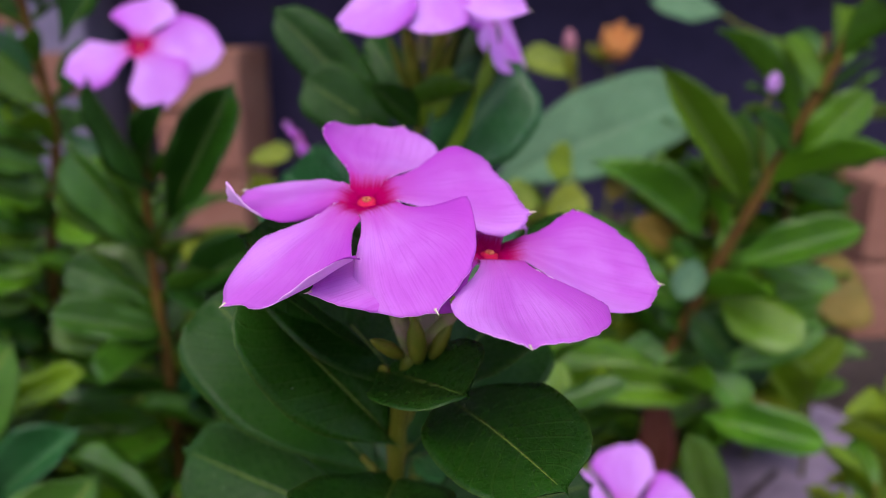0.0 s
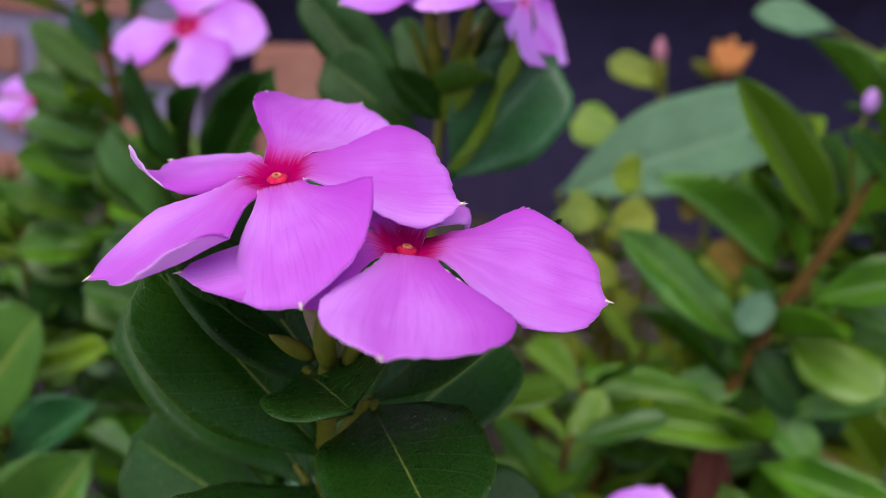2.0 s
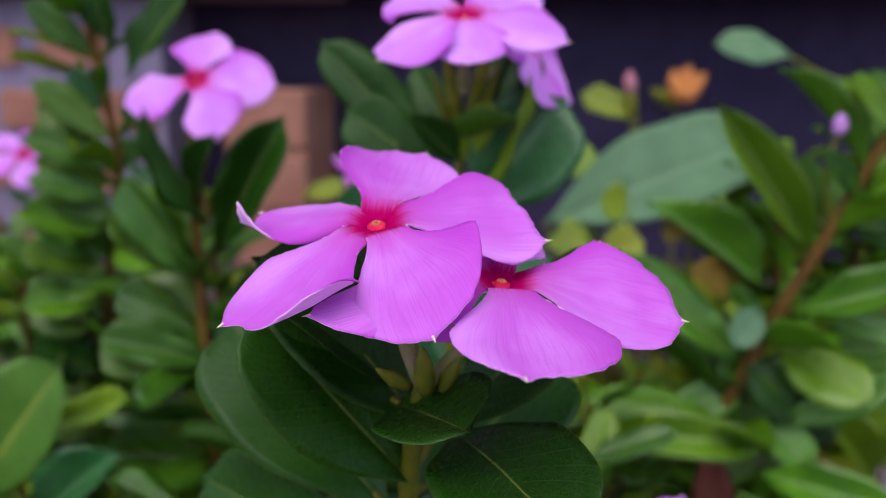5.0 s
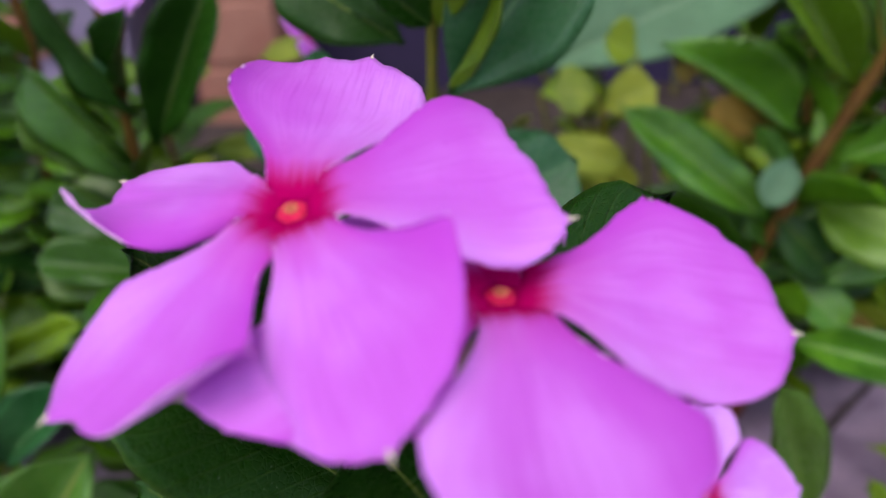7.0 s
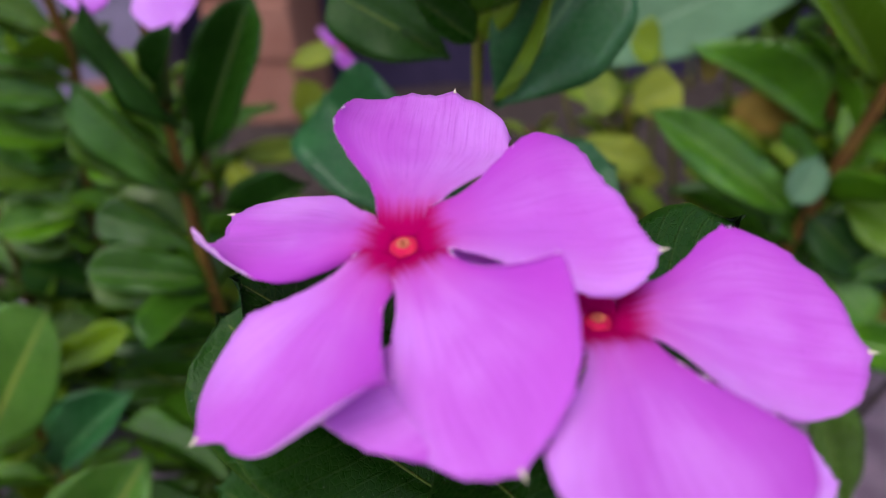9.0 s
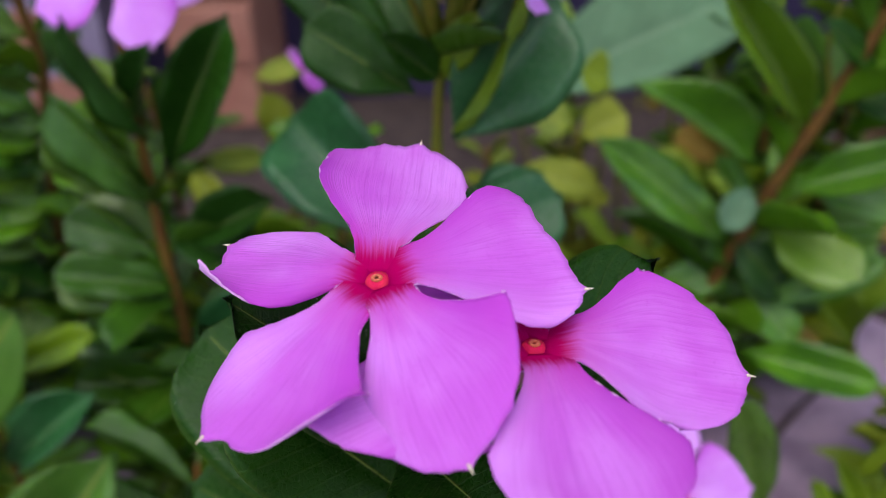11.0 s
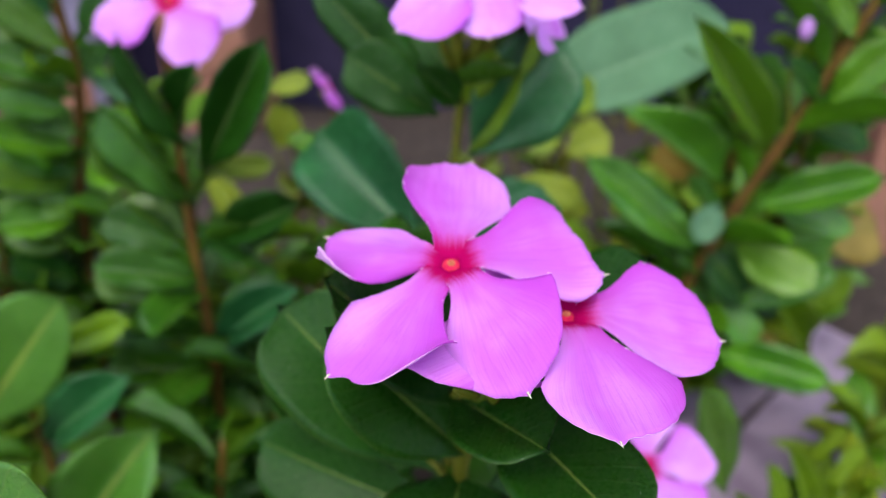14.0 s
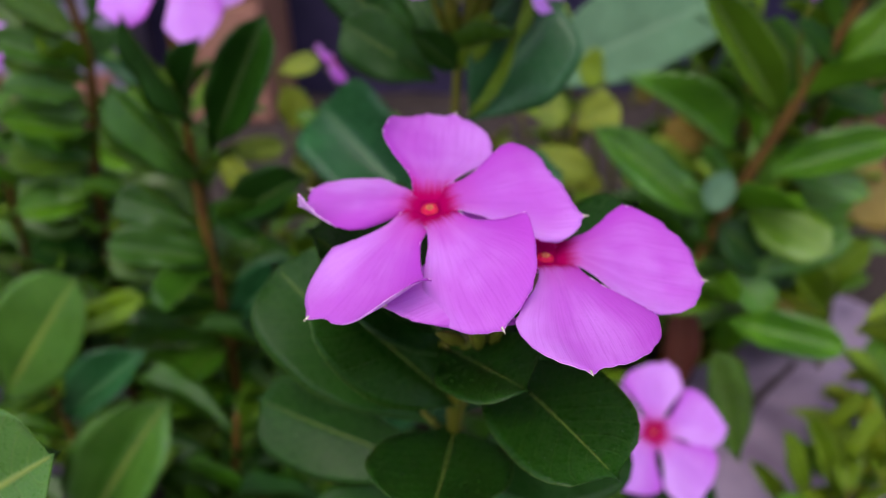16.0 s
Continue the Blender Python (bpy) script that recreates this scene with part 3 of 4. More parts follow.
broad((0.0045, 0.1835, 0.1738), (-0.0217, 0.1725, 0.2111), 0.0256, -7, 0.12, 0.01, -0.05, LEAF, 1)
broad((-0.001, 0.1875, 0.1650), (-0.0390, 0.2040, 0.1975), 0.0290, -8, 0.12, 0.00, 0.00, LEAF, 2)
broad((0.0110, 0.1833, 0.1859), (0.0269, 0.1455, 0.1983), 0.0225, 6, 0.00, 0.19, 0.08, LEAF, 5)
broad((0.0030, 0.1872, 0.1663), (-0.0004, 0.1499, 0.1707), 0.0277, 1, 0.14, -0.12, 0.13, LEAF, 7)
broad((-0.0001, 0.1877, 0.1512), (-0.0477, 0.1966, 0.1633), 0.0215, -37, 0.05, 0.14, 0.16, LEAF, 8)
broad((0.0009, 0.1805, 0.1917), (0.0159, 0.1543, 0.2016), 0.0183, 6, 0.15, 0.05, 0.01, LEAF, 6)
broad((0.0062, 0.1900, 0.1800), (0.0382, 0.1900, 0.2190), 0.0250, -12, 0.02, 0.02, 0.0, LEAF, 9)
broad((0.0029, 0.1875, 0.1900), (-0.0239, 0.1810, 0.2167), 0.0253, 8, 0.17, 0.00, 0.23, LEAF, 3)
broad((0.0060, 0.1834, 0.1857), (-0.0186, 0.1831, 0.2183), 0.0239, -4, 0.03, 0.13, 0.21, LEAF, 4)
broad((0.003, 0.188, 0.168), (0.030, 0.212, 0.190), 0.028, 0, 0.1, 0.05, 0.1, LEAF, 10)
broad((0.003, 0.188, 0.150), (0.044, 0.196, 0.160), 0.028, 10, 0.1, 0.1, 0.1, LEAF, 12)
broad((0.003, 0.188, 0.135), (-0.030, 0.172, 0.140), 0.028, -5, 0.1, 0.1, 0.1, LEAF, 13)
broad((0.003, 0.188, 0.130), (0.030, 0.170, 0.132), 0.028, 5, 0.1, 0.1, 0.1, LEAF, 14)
for b, t, r in (((0.0083, 0.1693, 0.1985), (0.0079, 0.1666, 0.2076), 0.0017), ((0.0055, 0.1705, 0.1990), (0.0009, 0.1654, 0.2040), 0.0013), ((0.0105, 0.1710, 0.1985), (0.0137, 0.1704, 0.2055), 0.0014)):
    add_bud(main, b, t, r)

FLAT5 = lambda r, seed: [(90 + 72 * k + random.Random(seed + k).uniform(-7, 7), r * random.Random(seed + k + 9).uniform(0.93, 1.05), r * 0.45, r * 0.41, -0.3, -2.0, 16, -4, 0.10, 0.34, 0.85, 1.5) for k in range(5)]

# ---- the small flower low down beside it ----
low = thing("periwinkle", (0.075, 0.285, 0.0), "small periwinkle with one flat pink flower low down", "plant", "periwinkles")
leafy_stem(low, [(0.075, 0.285, 0.0), (0.073, 0.28, 0.04), (0.070, 0.274, 0.083)], 0.02, 0.075, 0.02, 0.042, 0.5, [LEAF_MID, LEAF_SIDE], seed=31, r0=0.002, r1=0.0012, turn=60)
add_flower(low, (0.0692, 0.2660, 0.0996), (0.0, -0.72, 0.69), FLAT5(25.5, 3), (0.070, 0.275, 0.082), 0.95, material=PETAL_PALE, seed=3, label="flat five-petalled pink flower")

# ---- the plant with the four-petalled flower ----
four = thing("periwinkle", (-0.111, 0.345, 0.0), "tall leafy periwinkle topped by a pale pink flower", "plant", "periwinkles")
leafy_stem(four, [(-0.111, 0.345, 0.0), (-0.109, 0.344, 0.09), (-0.111, 0.343, 0.16), (-0.110, 0.342, 0.228)], 0.03, 0.20, 0.020, 0.044, 0.46, [LEAF_SIDE, LEAF_SIDE, LEAF_MID], seed=41, turn=10, r0=0.0027, r1=0.0020)
add_flower(four, (-0.1071, 0.3417, 0.2454), (0.08, -0.80, 0.6), [
    (94, 24, 12, 12, -0.2, -3, 15, 0, 0.05), (10, 30, 12, 13, -0.2, -3, 30, -10, 0.1), (-55, 27, 12, 12, -0.2, -3, 8, 0, 0.05),
    (-147, 28, 11, 12, -0.2, -3, 45, 30, 0.1)], (-0.110, 0.343, 0.226), 1.0, material=PETAL_PALE, seed=4, label="pink flower with four petals, paled for sky light")

# ---- the plant behind the main one, with a cluster of flowers ----
back = thing("periwinkle", (0.0, 0.29, 0.0), "periwinkle with a cluster of pink flowers and blue-green leaves", "plant", "periwinkles")
leafy_stem(back, [(0.0, 0.29, 0.0), (-0.001, 0.291, 0.10), (-0.001, 0.29, 0.19), (0.002, 0.288, 0.238)], 0.05, 0.17, 0.02, 0.052, 0.5, [LEAF_SIDE, LEAF_BLUE], seed=53, stem=STEM, turn=35)
for b, t, w, m, up, k in (
        ((-0.012, 0.305, 0.165), (-0.056, 0.330, 0.202), 0.036, LEAF_BLUE, (-0.2, -0.9, 0.5), 0),
        ((0.0, 0.290, 0.170), (0.036, 0.296, 0.186), 0.026, LEAF_BLUE, (0.2, -0.9, 0.5), 1)):
    add_leaf(back, b, t, w, m, up=up, k=k)
add_flower(back, (0.0045, 0.2600, 0.2640), (0.05, -0.45, 0.89), [
    (-130, 27, 11, 11, -0.1, -5, 40, 0, 0.1), (-75, 22, 9, 9, -0.2, -4, 10, 0, 0.05), (-10, 27, 12, 12, -0.2, -3, 0, 0, 0.05),
    (60, 27, 12, 12, -0.2, -3, 10, 0, 0.05), (150, 26, 11, 11, -0.2, -4, 10, 0, 0.05)], (0.002, 0.284, 0.243), 1.0, material=PETAL_PALE, seed=6, label="pink flower seen from below its rim")
add_flower(back, (0.0195, 0.300, 0.2595), (0.75, -0.25, 0.55), FLAT5(26, 7), (0.004, 0.288, 0.240), 0.95, material=PETAL_PALE, seed=7, label="pink flower turned aside")
for b, t, r in (((0.001, 0.287, 0.232), (-0.003, 0.279, 0.256), 0.0024), ((0.003, 0.287, 0.232), (0.010, 0.28, 0.257), 0.0024)):
    add_bud(back, b, t, r)

# ---- the leaning plant with narrow leaves ----
lean = thing("periwinkle", (0.105, 0.41, 0.0), "leaning periwinkle with narrow leaves on a reddish stem", "plant", "periwinkles")
leafy_stem(lean, [(0.105, 0.41, 0.0), (0.115, 0.405, 0.085), (0.133, 0.40, 0.14), (0.158, 0.40, 0.195), (0.185, 0.40, 0.26), (0.197, 0.40, 0.31)], 0.05, 0.36, 0.030, 0.062, 0.40, [LEAF_MID, LEAF_SIDE, LEAF_MID], "lance", 0.5, seed=61, turn=5, r0=0.0034, r1=0.0024)

add_stem(lean, [(0.153, 0.400, 0.185), (0.149, 0.403, 0.209), (0.153, 0.405, 0.226)], 0.0011, 0.0008, STEM, "stalk")
add_bud(lean, (0.1528, 0.405, 0.2247), (0.1538, 0.404, 0.2357), 0.0034, LILAC_BUD)

# ---- the tall plant beside the four-petalled one ----
tall = thing("periwinkle", (-0.194, 0.40, 0.0), "tall leafy periwinkle with a bare reddish stem between leaf pairs", "plant", "periwinkles")
leafy_stem(tall, [(-0.194, 0.40, 0.0), (-0.186, 0.40, 0.14), (-0.176, 0.40, 0.198), (-0.179, 0.40, 0.235), (-0.192, 0.40, 0.32)], 0.03, 0.36, 0.020, 0.046, 0.44, [LEAF_SIDE, LEAF_MID, LEAF_MID], seed=71, turn=20, r0=0.0028, r1=0.0021)

# ---- low plants in front of them ----
near = thing("periwinkle", (-0.175, 0.30, 0.0), "low leafy periwinkle with round bright green leaves", "plant", "periwinkles")
leafy_stem(near, [(-0.175, 0.31, 0.0), (-0.178, 0.315, 0.05), (-0.184, 0.318, 0.088)], 0.02, 0.085, 0.017, 0.042, 0.55, [LEAF_MID, LEAF_LIGHT], seed=81, turn=35)
add_leaf(near, (-0.1526, 0.2750, 0.0406), (-0.1077, 0.2500, 0.1115), 0.034, LEAF_ROUND, up=(0.1, -0.9, 0.5), k=2)

# ---- the plant close to the main one, of which one broad leaf shows ----
beside = thing("periwinkle", (-0.112, 0.158, 0.0), "periwinkle with one broad glossy green leaf near the open flowers", "plant", "periwinkles")
add_stem(beside, [(-0.112, 0.158, 0.0), (-0.110, 0.157, 0.08), (-0.106, 0.153, 0.158), (-0.100, 0.151, 0.166)], 0.0026, 0.0014, STEM)
add_leaf(beside, (-0.0998, 0.1510, 0.1652), (-0.0622, 0.1441, 0.1936), 0.028, LEAF_ROUND, "round", (0.0, -0.75, 0.65), 3, own=dict(fold=0.14, droop=0.06, wave=0.012, cup=0.05))
add_leaf(beside, (-0.1080, 0.1560, 0.1380), (-0.1440, 0.1620, 0.1520), 0.028, LEAF_MID, "round", (0.0, -0.6, 0.8), 4)

# ---- leaves set one by one on the plants behind ----
for b, t, w, m, shape, up, k in (
        ((0.1276, 0.4000, 0.1564), (0.0779, 0.3850, 0.1984), 0.0214, LEAF_LEAN, "lance", (0.0, -0.8, 0.6), 0),
        ((0.1202, 0.4000, 0.1207), (0.0633, 0.3950, 0.1724), 0.0250, LEAF_LEAN, "lance", (0.0, -0.8, 0.6), 1),
        ((0.1233, 0.4000, 0.1229), (0.1470, 0.3850, 0.1017), 0.0228, LEAF, "oval", (0.0, -0.8, 0.6), 2),
        ((0.1440, 0.3960, 0.1760), (0.0935, 0.3730, 0.2385), 0.0205, LEAF_LEAN, "lance", (-0.35, -0.75, 0.55), 3),
        ((0.1420, 0.4000, 0.1459), (0.1912, 0.3800, 0.1694), 0.0214, LEAF_LEAN, "oval", (0.0, -0.78, 0.62), 4),
        ((0.1364, 0.4000, 0.1307), (0.1675, 0.3700, 0.1176), 0.0275, LEAF_LEAN, "oval", (0.0, -0.8, 0.6), 5),
        ((0.1662, 0.4000, 0.1962), (0.1864, 0.3850, 0.2276), 0.0188, LEAF_LEAN, "oval", (0.0, -0.8, 0.6), 6),
        ):
    add_leaf(lean, b, t, w, m, shape, up, k)
for b, t, w, m, shape, up, k in (
        ((0.1689, 0.4000, 0.1948), (0.1450, 0.3900, 0.2192), 0.0115, LEAF, "oval", (0.0, -0.8, 0.6), 7),
        ((0.1265, 0.4000, 0.1475), (0.1150, 0.3850, 0.1351), 0.0152, LEAF_PALE, "oval", (0.0, -0.8, 0.6), 8),
        ((0.1271, 0.3800, 0.0765), (0.1754, 0.3500, 0.0786), 0.0208, LEAF_LEAN, "oval", (0.0, -0.78, 0.62), 9),
        ((0.1444, 0.4000, 0.1518), (0.1887, 0.3900, 0.1377), 0.0165, LEAF_LEAN, "oval", (0.0, -0.78, 0.62), 10),
        ((0.1435, 0.4100, 0.1197), (0.1872, 0.4000, 0.1241), 0.0173, LEAF_LEAN, "oval", (0.0, -0.78, 0.62), 11),
        ((0.1573, 0.4000, 0.1883), (0.1876, 0.3900, 0.1814), 0.0157, LEAF, "oval", (0.0, -0.78, 0.62), 12),
        ((0.1302, 0.4100, 0.1100), (0.0918, 0.4000, 0.0918), 0.0209, LEAF_LEAN, "oval", (0.0, -0.8, 0.6), 13),
        ):
    add_leaf(lean, b, t, w, m, shape, up, k)
for b, t, w, m, shape, up, k in (
        ((0.1315, 0.4300, 0.0896), (0.0911, 0.4200, 0.1052), 0.0187, LEAF_LIGHT, "oval", (0.0, -0.8, 0.6), 14),
        ((0.1759, 0.4000, 0.2241), (0.1483, 0.3900, 0.2496), 0.0147, LEAF_LEAN, "oval", (0.0, -0.8, 0.6), 15),
        ((0.1290, 0.4000, 0.0985), (0.1514, 0.3800, 0.0800), 0.0203, LEAF_LEAN, "oval", (0.0, -0.8, 0.6), 16),
        ):
    add_leaf(lean, b, t, w, m, shape, up, k)
for b, t, w, m, shape, up, k in (
        ((0.1144, 0.3000, 0.0563), (0.0941, 0.2950, 0.1163), 0.0185, LEAF_SIDE, "oval", (0.0, -0.8, 0.6), 0),
        ):
    add_leaf(low, b, t, w, m, shape, up, k)
for b, t, w, m, shape, up, k in (
        ((-0.1022, 0.3420, 0.1777), (-0.0734, 0.3350, 0.2304), 0.0211, LEAF, "round", (0.35, -0.75, 0.55), 0),
        ((-0.1056, 0.3420, 0.1866), (-0.1237, 0.3250, 0.2319), 0.0135, LEAF, "oval", (-0.35, -0.75, 0.55), 1),
        ((-0.1063, 0.3420, 0.1640), (-0.1324, 0.3220, 0.2060), 0.0197, LEAF_SIDE, "round", (-0.35, -0.75, 0.55), 2),
        ((-0.1005, 0.3420, 0.1485), (-0.0593, 0.3250, 0.1733), 0.0179, LEAF, "round", (0.35, -0.75, 0.55), 3),
        ((-0.1071, 0.3440, 0.1275), (-0.1426, 0.3200, 0.1468), 0.0178, LEAF_SIDE, "round", (0.0, -0.78, 0.62), 4),
        ((-0.1073, 0.3440, 0.0971), (-0.0708, 0.3300, 0.1314), 0.0206, LEAF_BLUE, "round", (0.0, -0.8, 0.6), 5),
        ((-0.1092, 0.3450, 0.1043), (-0.1544, 0.3300, 0.1104), 0.0173, LEAF_SIDE, "round", (0.0, -0.78, 0.62), 6),
        ):
    add_leaf(four, b, t, w, m, shape, up, k)
for b, t, w, m, shape, up, k in (
        ((-0.1100, 0.3450, 0.0819), (-0.1492, 0.3250, 0.0939), 0.0191, LEAF_SIDE, "round", (0.0, -0.78, 0.62), 7),
        ((-0.1109, 0.3460, 0.0540), (-0.1470, 0.3200, 0.0689), 0.0205, LEAF_MID, "round", (0.0, -0.78, 0.62), 8),
        ((-0.1073, 0.3450, 0.1165), (-0.1312, 0.3400, 0.1482), 0.0179, LEAF_SIDE, "round", (0.0, -0.8, 0.6), 9),
        ((-0.1080, 0.3420, 0.1966), (-0.0980, 0.3250, 0.2240), 0.0134, LEAF, "round", (0.0, -0.8, 0.6), 10),
        ):
    add_leaf(four, b, t, w, m, shape, up, k)
for b, t, w, m, shape, up, k in (
        ((-0.1691, 0.3850, 0.2166), (-0.1952, 0.3700, 0.2429), 0.0156, LEAF_SIDE, "oval", (0.0, -0.78, 0.62), 0),
        ((-0.1717, 0.3850, 0.2035), (-0.2019, 0.3700, 0.2205), 0.0159, LEAF_SIDE, "oval", (0.0, -0.78, 0.62), 1),
        ((-0.1728, 0.3850, 0.1899), (-0.1932, 0.3600, 0.2036), 0.0155, LEAF_SIDE, "oval", (0.0, -0.78, 0.62), 2),
        ((-0.1626, 0.3850, 0.2211), (-0.1492, 0.3800, 0.2463), 0.0126, LEAF, "oval", (0.0, -0.8, 0.6), 3),
        ((-0.1755, 0.3850, 0.1724), (-0.2006, 0.3600, 0.1868), 0.0185, LEAF_MID, "oval", (0.0, -0.78, 0.62), 4),
        ((-0.1776, 0.3850, 0.1577), (-0.2038, 0.3600, 0.1664), 0.0189, LEAF_SIDE, "oval", (0.0, -0.78, 0.62), 5),
        ((-0.1813, 0.3850, 0.1394), (-0.2045, 0.3600, 0.1448), 0.0193, LEAF_MID, "oval", (0.0, -0.78, 0.62), 6),
        ):
    add_leaf(tall, b, t, w, m, shape, up, k)
for b, t, w, m, shape, up, k in (
        ((-0.1699, 0.3040, 0.0713), (-0.1319, 0.2950, 0.1089), 0.0230, LEAF_BLUE, "round", (0.0, -0.8, 0.6), 0),
        ((-0.1753, 0.3200, 0.1018), (-0.1318, 0.3100, 0.1272), 0.0147, LEAF_MID, "round", (0.0, -0.8, 0.6), 1),
        ):
    add_leaf(near, b, t, w, m, shape, up, k)
for b, t, w, m, shape, up, k in (
        ((0.1362, 0.3900, 0.0956), (0.1811, 0.3800, 0.1232), 0.0164, LEAF_LEAN, "oval", (0.0, -0.85, 0.5), 0),
        ((0.1356, 0.3850, 0.0864), (0.0606, 0.3700, 0.0976), 0.0206, LEAF_LEAN, "oval", (0.0, -0.85, 0.5), 1),
        ((0.1099, 0.4000, 0.0948), (0.0540, 0.3900, 0.1026), 0.0182, LEAF_MID, "oval", (0.0, -0.85, 0.5), 2),
        ((0.1415, 0.4100, 0.1039), (0.1096, 0.4000, 0.1224), 0.0195, LEAF_SIDE, "oval", (0.0, -0.85, 0.5), 5),
        ((0.1477, 0.4100, 0.1213), (0.1888, 0.4000, 0.1317), 0.0170, LEAF_LEAN, "oval", (0.0, -0.85, 0.5), 6),
        ((0.1423, 0.4200, 0.0861), (0.1076, 0.4100, 0.1012), 0.0191, LEAF_MID, "oval", (0.0, -0.85, 0.5), 8),
        ((0.1559, 0.4200, 0.0748), (0.1618, 0.4000, 0.1042), 0.0172, LEAF_PALE, "oval", (0.0, -0.85, 0.5), 9),
        ):
    add_leaf(lean, b, t, w, m, shape, up, k)
for b, t, w, m, shape, up, k in (
        ((-0.0072, 0.2890, 0.2209), (-0.0444, 0.2970, 0.2574), 0.0180, LEAF, "oval", (-0.35, -0.75, 0.55), 0),
        ((-0.0062, 0.2890, 0.2185), (-0.0336, 0.2850, 0.2379), 0.0201, LEAF, "round", (-0.35, -0.75, 0.55), 1),
        ((0.0044, 0.2890, 0.2057), (0.0312, 0.2850, 0.2416), 0.0309, LEAF_BLUE, "round", (0.35, -0.75, 0.55), 2),
        ((0.0049, 0.2860, 0.2079), (0.0288, 0.2760, 0.2419), 0.0073, LEAF_LIGHT, "oval", (0.8, -0.3, 0.5), 3),
        ((-0.0064, 0.2880, 0.2277), (0.0185, 0.2720, 0.2361), 0.0066, LEAF_SIDE, "oval", (0.0, -0.3, 1.0), 4),
        ((0.0059, 0.2920, 0.2355), (0.0164, 0.2970, 0.2544), 0.0132, LEAF_SIDE, "oval", (0.0, -0.8, 0.6), 5),
        ):
    add_leaf(back, b, t, w, m, shape, up, k)
for b, t, w, m, shape, up, k in (
        ((-0.1107, 0.3500, 0.1097), (-0.1315, 0.3400, 0.1406), 0.0175, LEAF_SIDE, "round", (0.0, -0.85, 0.5), 0),
        ((-0.1132, 0.3450, 0.1244), (-0.1470, 0.3250, 0.1379), 0.0206, LEAF_SIDE, "round", (0.0, -0.85, 0.5), 1),
        ((-0.1169, 0.3450, 0.0809), (-0.1511, 0.3250, 0.0913), 0.0219, LEAF, "round", (0.0, -0.85, 0.5), 2),
        ((-0.1175, 0.3450, 0.0551), (-0.1492, 0.3250, 0.0643), 0.0253, LEAF_SIDE, "round", (0.0, -0.85, 0.5), 3),
        ((-0.1140, 0.3450, 0.1687), (-0.1360, 0.3250, 0.1951), 0.0214, LEAF_SIDE, "round", (0.0, -0.85, 0.5), 4),
        ((-0.1175, 0.3400, 0.0448), (-0.1371, 0.3200, 0.0242), 0.0217, LEAF_SIDE, "round", (0.0, -0.85, 0.5), 5),
        ((-0.1016, 0.3450, 0.1450), (-0.0720, 0.3350, 0.1661), 0.0201, LEAF, "round", (0.0, -0.85, 0.5), 6),
        ):
    add_leaf(four, b, t, w, m, shape, up, k)
for b, t, w, m, shape, up, k in (
        ((-0.1036, 0.3450, 0.1027), (-0.0794, 0.3350, 0.1205), 0.0200, LEAF_BLUE, "round", (0.0, -0.85, 0.5), 7),
        ((-0.1084, 0.3450, 0.1538), (-0.0825, 0.3350, 0.1451), 0.0167, LEAF, "round", (0.0, -0.85, 0.5), 8),
        ((-0.1152, 0.3470, 0.1418), (-0.1436, 0.3350, 0.1601), 0.0192, LEAF_SIDE, "round", (0.0, -0.85, 0.5), 9),
        ):
    add_leaf(four, b, t, w, m, shape, up, k)
for b, t, w, m, shape, up, k in (
        ((-0.1719, 0.3850, 0.1796), (-0.1956, 0.3700, 0.1968), 0.0178, LEAF_SIDE, "oval", (0.0, -0.85, 0.5), 0),
        ((-0.1751, 0.3850, 0.1613), (-0.2019, 0.3700, 0.1821), 0.0182, LEAF_SIDE, "oval", (0.0, -0.85, 0.5), 1),
        ((-0.1778, 0.3850, 0.1445), (-0.2079, 0.3700, 0.1529), 0.0201, LEAF_MID, "oval", (0.0, -0.85, 0.5), 2),
        ((-0.1818, 0.3850, 0.1271), (-0.2097, 0.3700, 0.1387), 0.0205, LEAF_SIDE, "oval", (0.0, -0.85, 0.5), 3),
        ((-0.1723, 0.3850, 0.1682), (-0.1457, 0.3750, 0.1623), 0.0184, LEAF_MID, "oval", (0.0, -0.85, 0.5), 4),
        ((-0.1872, 0.3850, 0.1035), (-0.2098, 0.3700, 0.1214), 0.0224, LEAF, "oval", (0.0, -0.85, 0.5), 5),
        ((-0.1897, 0.3850, 0.0926), (-0.2056, 0.3700, 0.0734), 0.0231, LEAF_SIDE, "oval", (0.0, -0.85, 0.5), 6),
        ):
    add_leaf(tall, b, t, w, m, shape, up, k)
for b, t, w, m, shape, up, k in (
        ((-0.1719, 0.2900, 0.0352), (-0.1172, 0.2700, 0.0805), 0.0219, LEAF_MID, "round", (0.0, -0.8, 0.6), 2),
        ((-0.1645, 0.3100, 0.0440), (-0.1398, 0.3000, 0.0688), 0.0149, LEAF_PALE, "round", (0.0, -0.8, 0.6), 3),
        ((-0.1768, 0.2700, 0.0524), (-0.1483, 0.2500, 0.1018), 0.0232, LEAF_MID, "round", (0.0, -0.8, 0.6), 4),
        ):
    add_leaf(near, b, t, w, m, shape, up, k)
